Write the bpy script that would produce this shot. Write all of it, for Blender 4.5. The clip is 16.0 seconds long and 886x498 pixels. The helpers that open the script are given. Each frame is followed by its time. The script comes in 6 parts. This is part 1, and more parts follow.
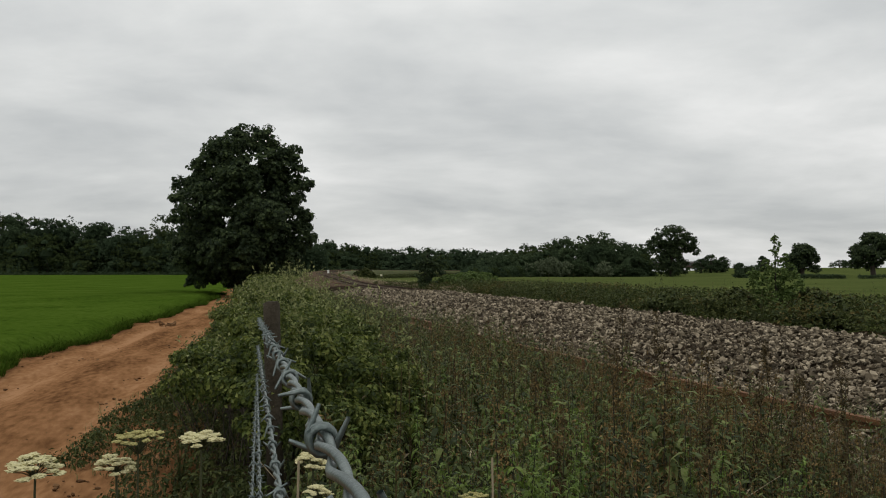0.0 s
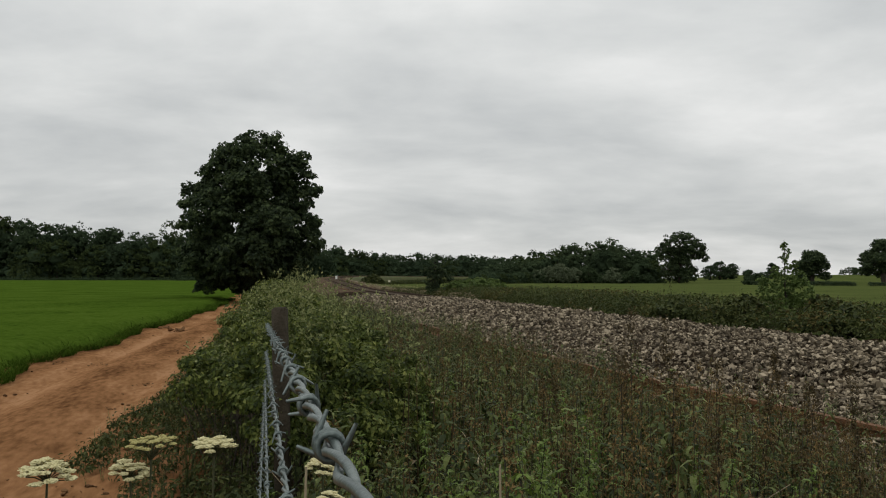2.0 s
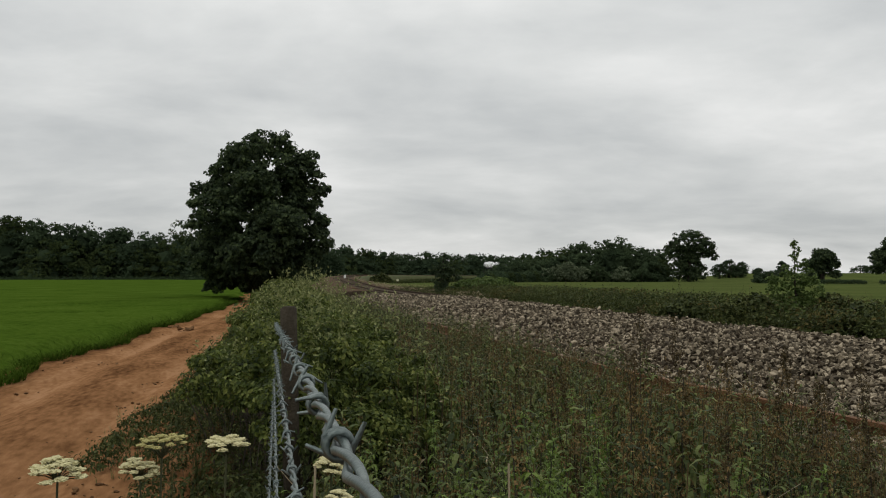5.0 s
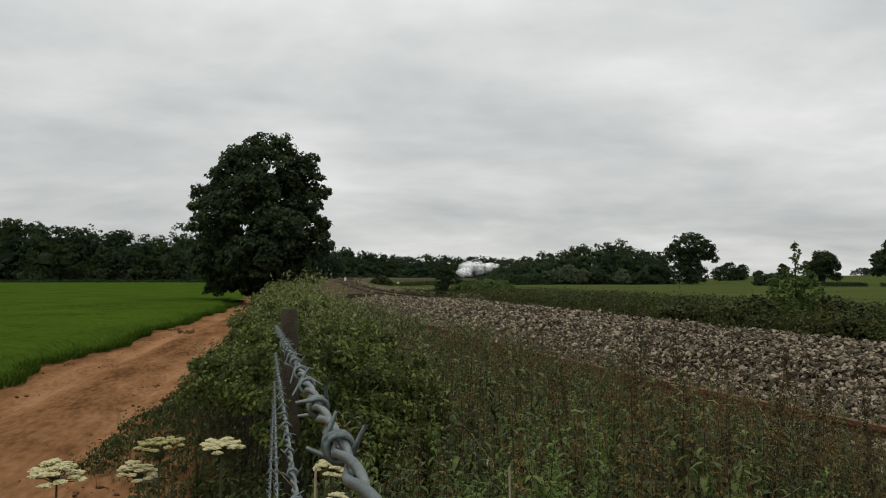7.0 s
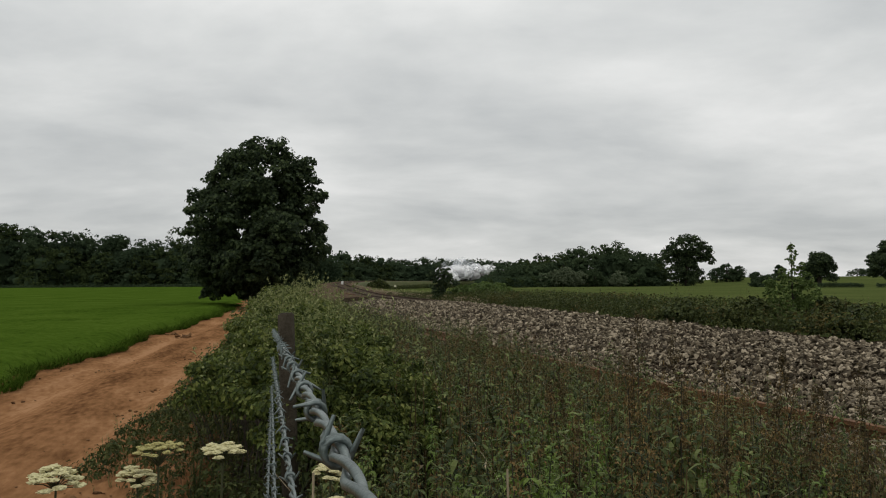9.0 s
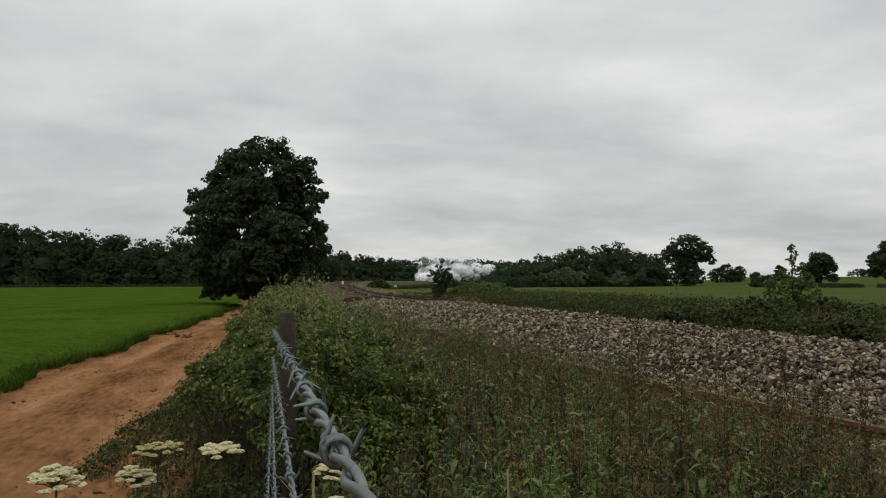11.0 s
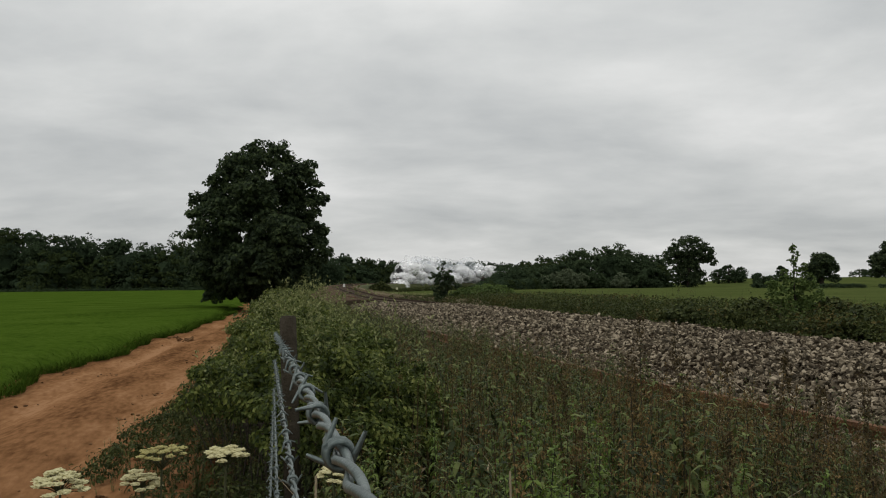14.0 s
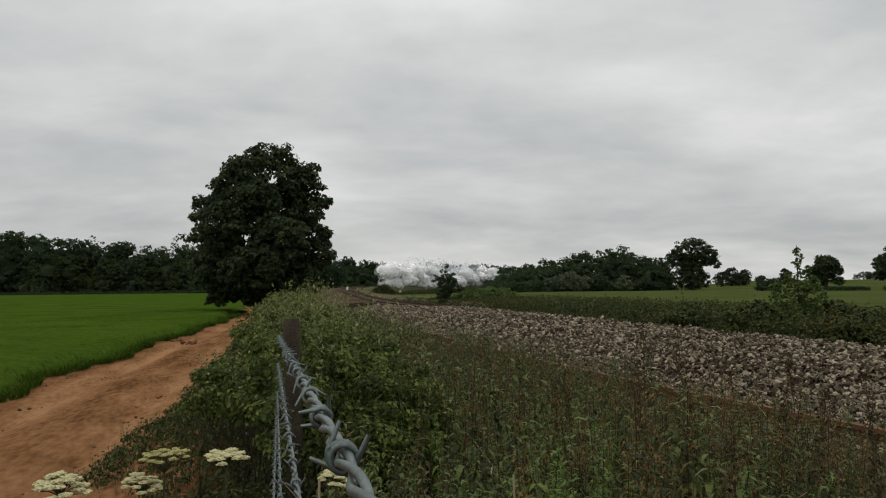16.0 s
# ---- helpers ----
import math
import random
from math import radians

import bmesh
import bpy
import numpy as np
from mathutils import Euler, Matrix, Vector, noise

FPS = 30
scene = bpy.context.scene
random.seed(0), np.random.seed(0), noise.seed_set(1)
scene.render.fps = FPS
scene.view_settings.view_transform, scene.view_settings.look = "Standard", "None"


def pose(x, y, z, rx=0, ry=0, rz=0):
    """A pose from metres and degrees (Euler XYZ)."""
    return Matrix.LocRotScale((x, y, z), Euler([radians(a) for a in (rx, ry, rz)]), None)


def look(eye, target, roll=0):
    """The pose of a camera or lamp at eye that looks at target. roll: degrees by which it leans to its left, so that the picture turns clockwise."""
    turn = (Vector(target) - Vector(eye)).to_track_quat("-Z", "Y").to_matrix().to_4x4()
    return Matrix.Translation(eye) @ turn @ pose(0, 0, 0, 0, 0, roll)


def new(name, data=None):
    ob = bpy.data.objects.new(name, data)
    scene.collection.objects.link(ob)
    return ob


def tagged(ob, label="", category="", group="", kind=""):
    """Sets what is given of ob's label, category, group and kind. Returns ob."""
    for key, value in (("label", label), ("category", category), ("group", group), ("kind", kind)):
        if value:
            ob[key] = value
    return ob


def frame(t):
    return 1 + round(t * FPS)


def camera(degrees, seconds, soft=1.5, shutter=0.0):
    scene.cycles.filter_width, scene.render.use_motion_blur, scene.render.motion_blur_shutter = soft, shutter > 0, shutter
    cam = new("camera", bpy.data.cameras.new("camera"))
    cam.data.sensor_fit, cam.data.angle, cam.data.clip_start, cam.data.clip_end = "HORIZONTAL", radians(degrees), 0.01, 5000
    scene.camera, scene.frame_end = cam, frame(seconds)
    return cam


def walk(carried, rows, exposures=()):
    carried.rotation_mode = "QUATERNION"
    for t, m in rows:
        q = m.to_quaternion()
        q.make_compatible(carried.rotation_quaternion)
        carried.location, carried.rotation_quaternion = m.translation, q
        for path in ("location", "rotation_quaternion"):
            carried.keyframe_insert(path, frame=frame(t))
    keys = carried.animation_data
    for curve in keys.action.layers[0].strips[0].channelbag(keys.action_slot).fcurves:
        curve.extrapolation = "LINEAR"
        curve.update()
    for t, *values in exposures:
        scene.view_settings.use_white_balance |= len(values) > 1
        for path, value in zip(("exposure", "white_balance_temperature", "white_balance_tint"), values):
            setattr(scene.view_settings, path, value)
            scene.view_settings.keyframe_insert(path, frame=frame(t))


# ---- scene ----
EYE = Vector((0.0, 0.0, 1.4))


def aim(yaw, pitch, roll):
    """The camera's pose from its bearing to the right, its rise and its lean, in degrees."""
    y, p = radians(yaw), radians(pitch)
    way = Vector((math.sin(y) * math.cos(p), math.cos(y) * math.cos(p), math.sin(p)))
    return look(EYE, EYE + way, roll)


cam = camera(60.0, 16.0, soft=1.1)
PATH = [
    (0.0, 1.259, 1.702, -0.001),
    (0.5, 1.194, 1.841, -0.057),
    (1.0, 0.738, 1.862, 0.136),
    (1.5, 0.569, 1.933, 0.088),
    (2.0, 0.661, 2.166, 0.128),
    (2.5, 0.568, 2.207, 0.263),
    (3.0, 0.403, 2.082, 0.365),
    (3.5, 0.360, 2.090, 0.379),
    (4.0, 0.228, 2.074, 0.295),
    (6.3, -0.014, 2.179, -0.134),
    (6.5, 0.111, 2.224, -0.010),
    (7.0, 0.006, 2.274, 0.017),
    (7.5, 0.050, 2.337, -0.136),
    (8.0, 0.258, 2.437, -0.175),
    (8.5, 0.290, 2.470, -0.251),
    (9.0, 0.239, 2.499, -0.295),
    (11.5, 0.208, 2.500, -0.243),
    (12.0, 0.209, 2.581, -0.290),
    (12.5, 0.161, 2.670, -0.263),
    (13.0, 0.152, 2.659, -0.344),
    (13.5, 0.202, 2.643, -0.333),
    (14.0, 0.120, 2.675, -0.533),
    (14.5, 0.135, 2.714, -0.573),
    (15.0, 0.187, 2.880, -0.557),
    (15.5, -0.098, 2.866, -0.695),
    (16.0, -0.113, 2.891, -0.572),
]
EXPOSURES = [(0.0, 0.02), (6.5, 0.0), (11.5, -0.05), (16.0, -0.12)]
walk(cam, [(t, aim(a, b, c)) for t, a, b, c in PATH], EXPOSURES)

# ---------------------------------------------------------------- sky and sun


def build_world():
    world = bpy.data.worlds.new("overcast_sky")
    scene.world = world
    world.use_nodes = True
    nt = world.node_tree
    nt.nodes.clear()
    N, L = nt.nodes.new, nt.links.new
    out = N("ShaderNodeOutputWorld")
    sky = N("ShaderNodeTexSky")
    sky.sky_type, sky.sun_disc = "NISHITA", False
    sky.sun_elevation, sky.sun_rotation = radians(62), radians(225)
    clear = N("ShaderNodeBackground")
    L(sky.outputs[0], clear.inputs[0])
    clear.inputs[1].default_value = 0.08
    co = N("ShaderNodeTexCoord")
    sep = N("ShaderNodeSeparateXYZ")
    L(co.outputs["Generated"], sep.inputs[0])

    def m(op, a, b=None):
        n = N("ShaderNodeMath")
        n.operation = op
        for i, v in enumerate((a, b)):
            if v is None:
                continue
            if isinstance(v, (int, float)):
                n.inputs[i].default_value = v
            else:
                L(v, n.inputs[i])
        return n.outputs[0]

    z = m("ADD", m("MAXIMUM", sep.outputs[2], 0.0), 0.19)
    flat = N("ShaderNodeCombineXYZ")
    L(m("DIVIDE", sep.outputs[0], z), flat.inputs[0])
    L(m("MULTIPLY", m("DIVIDE", sep.outputs[1], z), 1.2), flat.inputs[1])
    flat.inputs[2].default_value = 3.7
    big = N("ShaderNodeTexNoise")
    big.inputs["Scale"].default_value, big.inputs["Detail"].default_value = 0.85, 7.0
    big.inputs["Roughness"].default_value, big.inputs["Distortion"].default_value = 0.54, 0.25
    L(flat.outputs[0], big.inputs["Vector"])
    wisp = N("ShaderNodeTexNoise")
    wisp.inputs["Scale"].default_value, wisp.inputs["Detail"].default_value = 3.0, 6.0
    L(flat.outputs[0], wisp.inputs["Vector"])
    v = m("ADD", m("MULTIPLY", big.outputs["Fac"], 0.82), m("MULTIPLY", wisp.outputs["Fac"], 0.18))
    ramp = N("ShaderNodeValToRGB")
    els = ramp.color_ramp.elements
    els[0].position, els[0].color = 0.36, (0.50, 0.515, 0.515, 1)
    els[1].position, els[1].color = 0.66, (0.80, 0.80, 0.785, 1)
    mid = els.new(0.5)
    mid.color = (0.63, 0.64, 0.63, 1)
    L(v, ramp.inputs[0])
    cloud = N("ShaderNodeBackground")
    L(ramp.outputs[0], cloud.inputs[0])
    # an overcast sky grows brighter towards the zenith
    L(m("ADD", m("MULTIPLY", m("MAXIMUM", sep.outputs[2], 0.0), 0.80), 0.93), cloud.inputs[1])
    mix = N("ShaderNodeMixShader")
    mix.inputs[0].default_value = 0.95
    L(clear.outputs[0], mix.inputs[1])
    L(cloud.outputs[0], mix.inputs[2])
    L(mix.outputs[0], out.inputs[0])


build_world()
sun = new("sun", bpy.data.lights.new("sun", "SUN"))
sun.data.energy, sun.data.angle, sun.data.color = 0.6, radians(40), (1.0, 0.97, 0.92)
sun.matrix_world = look((-30, -30, 80), (0, 0, 0))

# ---------------------------------------------------------------- materials


TONE = 0.86  # all paints and leaves are this much deeper than their cards


def material(name, colours, scale=4.0, rough=0.8, bump=0.0, bump_scale=40.0, metal=0.0, island=0.0, piece=0.0, translucent=0.0, fine=None, spec=0.4, detail=5.0, stretch=1.0, reach=None, wear=0.0):
    """A surface of several colours: noise at `scale` per metre picks along the ramp, with a share of the pick by leaf or stone
    (island) or by object (piece); fine = (scale, strength) adds a second grain."""
    colours = [tuple(c * TONE for c in col) for col in colours]
    mat = bpy.data.materials.new(name)
    mat.use_nodes = True
    nt = mat.node_tree
    N, L = nt.nodes.new, nt.links.new
    bsdf = nt.nodes["Principled BSDF"]
    out = nt.nodes["Material Output"]
    geo = N("ShaderNodeNewGeometry")
    ground = geo.outputs["Position"]
    noise_n = N("ShaderNodeTexNoise")
    noise_n.inputs["Scale"].default_value, noise_n.inputs["Detail"].default_value = scale, detail
    if stretch == 1.0:
        L(geo.outputs["Position"], noise_n.inputs["Vector"])
    else:  # streaks along the lane
        turn = N("ShaderNodeMapping")
        turn.inputs["Rotation"].default_value = (0, 0, radians(-12))
        turn.inputs["Scale"].default_value = (1, 1, 1)
        L(geo.outputs["Position"], turn.inputs["Vector"])
        long = N("ShaderNodeMapping")
        long.inputs["Scale"].default_value = (1, stretch, 1)
        L(turn.outputs[0], long.inputs["Vector"])
        L(long.outputs[0], noise_n.inputs["Vector"])
        ground = long.outputs[0]
    value = noise_n.outputs["Fac"]

    def blend(a, b, f):
        n = N("ShaderNodeMix")
        n.inputs[0].default_value = f
        L(a, n.inputs[2])
        L(b, n.inputs[3])
        return n.outputs[0]

    if fine:
        grain = N("ShaderNodeTexNoise")
        grain.inputs["Scale"].default_value, grain.inputs["Detail"].default_value = fine[0], 4.0
        L(ground, grain.inputs["Vector"])
        value = blend(value, grain.outputs["Fac"], fine[1])
    if wear:
        # dust packed pale by wheels
        packed = N("ShaderNodeAttribute")
        packed.attribute_name = "wear"
        gain = N("ShaderNodeMath")
        gain.operation = "MULTIPLY_ADD"
        L(packed.outputs["Fac"], gain.inputs[0])
        gain.inputs[1].default_value = wear
        L(value, gain.inputs[2])
        value = gain.outputs[0]
    if island:
        value = blend(value, geo.outputs["Random Per Island"], island)
    if piece:
        info = N("ShaderNodeObjectInfo")
        value = blend(value, info.outputs["Random"], piece)
    ramp = N("ShaderNodeValToRGB")
    els = ramp.color_ramp.elements
    lo, hi = (0.3, 0.7) if not (island or piece) else (0.2, 0.8)
    if reach:
        lo, hi = reach
    k = len(colours) - 1
    els[0].position, els[0].color = lo, (*colours[0], 1)
    els[1].position, els[1].color = hi, (*colours[-1], 1)
    for i in range(1, k):
        els.new(lo + (hi - lo) * i / k).color = (*colours[i], 1)
    L(value, ramp.inputs[0])
    L(ramp.outputs[0], bsdf.inputs["Base Color"])
    bsdf.inputs["Roughness"].default_value = rough
    bsdf.inputs["Metallic"].default_value = metal
    bsdf.inputs["Specular IOR Level"].default_value = spec
    if bump:
        relief = N("ShaderNodeTexNoise")
        relief.inputs["Scale"].default_value, relief.inputs["Detail"].default_value = bump_scale, 6.0
        L(ground, relief.inputs["Vector"])
        b = N("ShaderNodeBump")
        b.inputs["Strength"].default_value, b.inputs["Distance"].default_value = bump, 1.0 / bump_scale
        L(relief.outputs["Fac"], b.inputs["Height"])
        L(b.outputs[0], bsdf.inputs["Normal"])
    if translucent:
        t = N("ShaderNodeBsdfTranslucent")
        L(ramp.outputs[0], t.inputs[0])
        mix = N("ShaderNodeMixShader")
        mix.inputs[0].default_value = translucent
        L(bsdf.outputs[0], mix.inputs[1])
        L(t.outputs[0], mix.inputs[2])
        L(mix.outputs[0], out.inputs[0])
    return mat


def steam_material(name, colour, thin, thick, scale, detail=4.0, lift=0.9):
    """Drifting steam: white, lit from the whole sky as a cloud is, with torn see-through gaps."""
    mat = bpy.data.materials.new(name)
    mat.use_nodes = True
    nt = mat.node_tree
    N, L = nt.nodes.new, nt.links.new
    nt.nodes.clear()
    out = N("ShaderNodeOutputMaterial")
    co = N("ShaderNodeTexCoord")
    n = N("ShaderNodeTexNoise")
    n.inputs["Scale"].default_value, n.inputs["Detail"].default_value = scale, detail
    L(co.outputs["Object"], n.inputs["Vector"])
    ramp = N("ShaderNodeMapRange")
    ramp.inputs["From Min"].default_value, ramp.inputs["From Max"].default_value = 0.32, 0.68
    ramp.inputs["To Min"].default_value, ramp.inputs["To Max"].default_value = thin, thick
    ramp.clamp = True
    L(n.outputs["Fac"], ramp.inputs["Value"])
    geo = N("ShaderNodeNewGeometry")
    up = N("ShaderNodeVectorMath")
    up.operation = "ADD"
    L(geo.outputs["Normal"], up.inputs[0])
    up.inputs[1].default_value = (0, 0, lift)
    unit = N("ShaderNodeVectorMath")
    unit.operation = "NORMALIZE"
    L(up.outputs[0], unit.inputs[0])
    body = N("ShaderNodeBsdfPrincipled")
    body.inputs["Base Color"].default_value = (*colour, 1)
    body.inputs["Roughness"].default_value = 1.0
    body.inputs["Specular IOR Level"].default_value = 0.0
    body.inputs["Subsurface Weight"].default_value = 1.0
    body.inputs["Subsurface Radius"].default_value = (1.0, 1.0, 1.0)
    body.inputs["Subsurface Scale"].default_value = 1.5
    L(unit.outputs[0], body.inputs["Normal"])
    through_light = N("ShaderNodeBsdfTranslucent")
    through_light.inputs[0].default_value = (*colour, 1)
    soft = N("ShaderNodeMixShader")
    soft.inputs[0].default_value = 0.3
    L(body.outputs[0], soft.inputs[1])
    L(through_light.outputs[0], soft.inputs[2])
    clear = N("ShaderNodeBsdfTransparent")
    mix = N("ShaderNodeMixShader")
    L(ramp.outputs[0], mix.inputs[0])
    L(clear.outputs[0], mix.inputs[1])
    L(soft.outputs[0], mix.inputs[2])
    L(mix.outputs[0], out.inputs[0])
    return mat


M = {
    "pasture": material("pasture", [(0.045, 0.060, 0.019), (0.073, 0.093, 0.028), (0.105, 0.121, 0.039)], 0.12, 0.95, 0.6, 9, fine=(7, 0.45), spec=0.0),
    "crop": material("crop", [(0.028, 0.054, 0.007), (0.054, 0.096, 0.011), (0.084, 0.130, 0.020)], 0.3, 0.9, 1.0, 9, fine=(6, 0.5), spec=0.0),
    "crop_blade": material("crop_blade", [(0.028, 0.052, 0.006), (0.042, 0.078, 0.009), (0.064, 0.106, 0.015)], 0.5, 0.7, island=0.6, translucent=0.25, spec=0.0),
    # streaky earth tones, whose dark end also paints in shading of the ruts
    "soil": material("red_soil", [(0.080, 0.038, 0.017), (0.175, 0.086, 0.038), (0.26, 0.132, 0.061), (0.34, 0.185, 0.095)], 2.0, 0.95, 0.45, 48, fine=(17, 0.46), spec=0.0, stretch=0.3, wear=0.10),
    "clod": material("soil_clod", [(0.085, 0.045, 0.021), (0.20, 0.108, 0.048)], 12, 0.95, 0.6, 60, island=0.5, spec=0.1),
    # soil colour darkened to stand in for shade between the weeds
    "verge": material("verge_soil_gap_shade", [(0.02, 0.019, 0.010), (0.045, 0.034, 0.018), (0.085, 0.052, 0.028)], 2.0, 0.95, 0.8, 25, fine=(20, 0.4), spec=0.0),
    # near-black colour paints in the shade of the gaps between stones
    "ballast": material("ballast_bed_gap_shade", [(0.012, 0.009, 0.006), (0.034, 0.025, 0.017), (0.07, 0.052, 0.036)], 11, 0.9, 1.0, 16, fine=(26, 0.5), spec=0.0),
    "stone": material("ballast_stone", [(0.055, 0.043, 0.027), (0.124, 0.098, 0.064), (0.192, 0.155, 0.105), (0.38, 0.316, 0.223)], 14, 0.9, 0.12, 60, island=0.85, spec=0.25),
    "stone_piece": material("ballast_stone_loose", [(0.055, 0.043, 0.027), (0.124, 0.098, 0.064), (0.192, 0.155, 0.105), (0.38, 0.316, 0.223)], 14, 0.9, 0.12, 60, piece=0.85, spec=0.25),
    "rust": material("rusty_steel", [(0.07, 0.032, 0.013), (0.15, 0.066, 0.023), (0.23, 0.108, 0.037)], 6, 0.85, 0.5, 60, metal=0.0, fine=(40, 0.4)),
    "rail_steel": material("rail_steel", [(0.045, 0.028, 0.017), (0.085, 0.054, 0.034)], 8, 0.8, 0.3, 60, spec=0.1),
    "wire": material("galvanised_wire", [(0.07, 0.092, 0.09), (0.135, 0.165, 0.157), (0.235, 0.27, 0.258)], 60, 0.42, 0.2, 500, metal=0.55, fine=(400, 0.4)),
    "post": material("weathered_timber", [(0.018, 0.015, 0.010), (0.039, 0.032, 0.022), (0.064, 0.053, 0.038)], 14, 0.9, 0.6, 70, fine=(90, 0.4), spec=0.1),
    "sleeper": material("worn_sleeper", [(0.045, 0.034, 0.025), (0.088, 0.068, 0.051), (0.13, 0.104, 0.08)], 6, 0.95, 0.6, 30, spec=0.05),
    "bark": material("bark", [(0.03, 0.024, 0.018), (0.07, 0.056, 0.042)], 8, 0.95, 0.8, 20),
    "stem": material("green_stem", [(0.014, 0.013, 0.008), (0.045, 0.038, 0.020)], 9, 0.8, island=0.5),
    "hog_stem": material("hogweed_stem", [(0.035, 0.040, 0.016), (0.075, 0.082, 0.034)], 9, 0.8, island=0.5),
    "dry": material("dry_stalk", [(0.22, 0.17, 0.10), (0.42, 0.35, 0.23)], 20, 0.85, island=0.6),
    "seed": material("brown_seed_head", [(0.082, 0.053, 0.021), (0.16, 0.106, 0.043), (0.26, 0.178, 0.076)], 3, 0.9, island=0.6, translucent=0.2, spec=0.1),
    "dock": material("dark_dock_seed", [(0.045, 0.034, 0.017), (0.105, 0.077, 0.035)], 3, 0.9, island=0.6, spec=0.1),
    # widened tone range also paints bright and shaded leaves into the growth
    "nettle": material("nettle_leaf", [(0.024, 0.036, 0.010), (0.070, 0.094, 0.024), (0.17, 0.20, 0.062)], 2.2, 0.7, island=0.4, reach=(0.3, 0.7), translucent=0.25, spec=0.25),
    "lush": material("lush_leaf", [(0.065, 0.112, 0.018), (0.16, 0.225, 0.045)], 1.5, 0.65, island=0.6, translucent=0.3, spec=0.25),
    "sapling": material("sapling_leaf", [(0.065, 0.105, 0.026), (0.135, 0.190, 0.050)], 1.5, 0.65, island=0.6, translucent=0.3, spec=0.2),
    # patchy leaf tones paint in lit sprays and shaded hollows of the hedge
    "hedge": material("hedge_leaf", [(0.026, 0.041, 0.009), (0.092, 0.124, 0.024), (0.245, 0.265, 0.068)], 8.0, 0.6, island=0.30, translucent=0.36, spec=0.2, reach=(0.34, 0.74)),
    "sprig": material("pale_sprig_leaf", [(0.115, 0.138, 0.045), (0.30, 0.315, 0.13)], 2, 0.7, island=0.6, translucent=0.25, spec=0.2),
    "weed_olive": material("turning_leaf", [(0.046, 0.044, 0.015), (0.092, 0.080, 0.026), (0.155, 0.125, 0.044)], 0.9, 0.8, island=0.5, translucent=0.2, spec=0.1),
    "bank": material("bank_leaf", [(0.0224, 0.0327, 0.0086), (0.0499, 0.0645, 0.0172), (0.1015, 0.1118, 0.0327)], 0.6, 0.75, island=0.5, translucent=0.2, spec=0.2),
    # clump-sized tone noise paints the crown's light and shade into the leaves
    "tree": material("broad_leaf", [(0.026, 0.0409, 0.0214), (0.0521, 0.0763, 0.0344), (0.0977, 0.1321, 0.0521)], 1.5, 0.65, island=0.32, translucent=0.42, spec=0.15, reach=(0.32, 0.70)),
    # extra blue in the four woodland leaf colours paints in distance haze
    "wood": material("woodland_leaf", [(0.04032, 0.0608, 0.0352), (0.0576, 0.0836, 0.044), (0.07776, 0.1064, 0.0512)], 0.12, 0.85, island=0.16, translucent=0.4, spec=0.0),
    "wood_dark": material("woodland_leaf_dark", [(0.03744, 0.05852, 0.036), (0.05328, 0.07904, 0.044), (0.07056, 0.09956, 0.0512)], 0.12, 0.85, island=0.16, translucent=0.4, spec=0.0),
    "wood_olive": material("woodland_leaf_olive", [(0.0324, 0.04712, 0.0192), (0.05328, 0.07372, 0.0288), (0.0828, 0.1049, 0.0408)], 0.12, 0.85, island=0.16, translucent=0.4, spec=0.0),
    "wood_pale": material("woodland_leaf_pale", [(0.04457, 0.06604, 0.03576), (0.06689, 0.09477, 0.04744), (0.0941, 0.1242, 0.0592)], 0.12, 0.85, island=0.16, translucent=0.4, spec=0.0),
    "old_ballast": material("old_brown_ballast", [(0.050, 0.037, 0.026), (0.100, 0.072, 0.050), (0.162, 0.116, 0.080)], 5, 0.95, 1.0, 12, fine=(14, 0.5), spec=0.0),
    "willow": material("grey_willow_leaf", [(0.105, 0.132, 0.076), (0.150, 0.178, 0.104)], 0.3, 0.85, island=0.25, translucent=0.3, spec=0.1),
    "umbel": material("white_umbel", [(0.36, 0.33, 0.15), (0.62, 0.57, 0.31), (0.82, 0.77, 0.51)], 260, 0.9, island=0.5, translucent=0.2, spec=0.1),
    "umbel_old": material("greenish_umbel", [(0.24, 0.22, 0.07), (0.42, 0.38, 0.15), (0.58, 0.53, 0.26)], 160, 0.9, island=0.5, translucent=0.2, spec=0.1),
    "black_paint": material("black_engine_paint", [(0.012, 0.012, 0.013), (0.03, 0.03, 0.03)], 3, 0.5, metal=0.1),
    "maroon": material("maroon_coach_paint", [(0.05, 0.024, 0.018), (0.075, 0.036, 0.026)], 2, 0.5),
    "roof_grey": material("coach_roof_grey", [(0.12, 0.12, 0.12), (0.18, 0.18, 0.175)], 2, 0.8),
    "glass": material("dark_window_glass", [(0.02, 0.022, 0.025), (0.03, 0.032, 0.035)], 1, 0.1, spec=0.6),
    "white_paint": material("white_paint", [(0.62, 0.62, 0.58), (0.78, 0.78, 0.74)], 6, 0.7),
    "cream_paint": material("cream_paint", [(0.58, 0.54, 0.36), (0.70, 0.66, 0.48)], 6, 0.7),
    "steam": steam_material("dense_steam", (0.99, 0.99, 0.99), 1.0, 1.0, 1.5, 3.0, 0.3),
    "steam_veil": steam_material("steam_veil", (0.99, 0.99, 0.99), 0.0, 0.45, 1.4, 3.0, 0.3),
    "steam_thin": steam_material("spreading_steam", (0.95, 0.96, 0.975), 0.12, 0.6, 0.9, 3.0, 0.3),
    "haze": steam_material("thin_steam", (0.82, 0.86, 0.91), 0.0, 0.22, 0.7, 2.0, 0.3),
}

# ---------------------------------------------------------------- mesh helpers


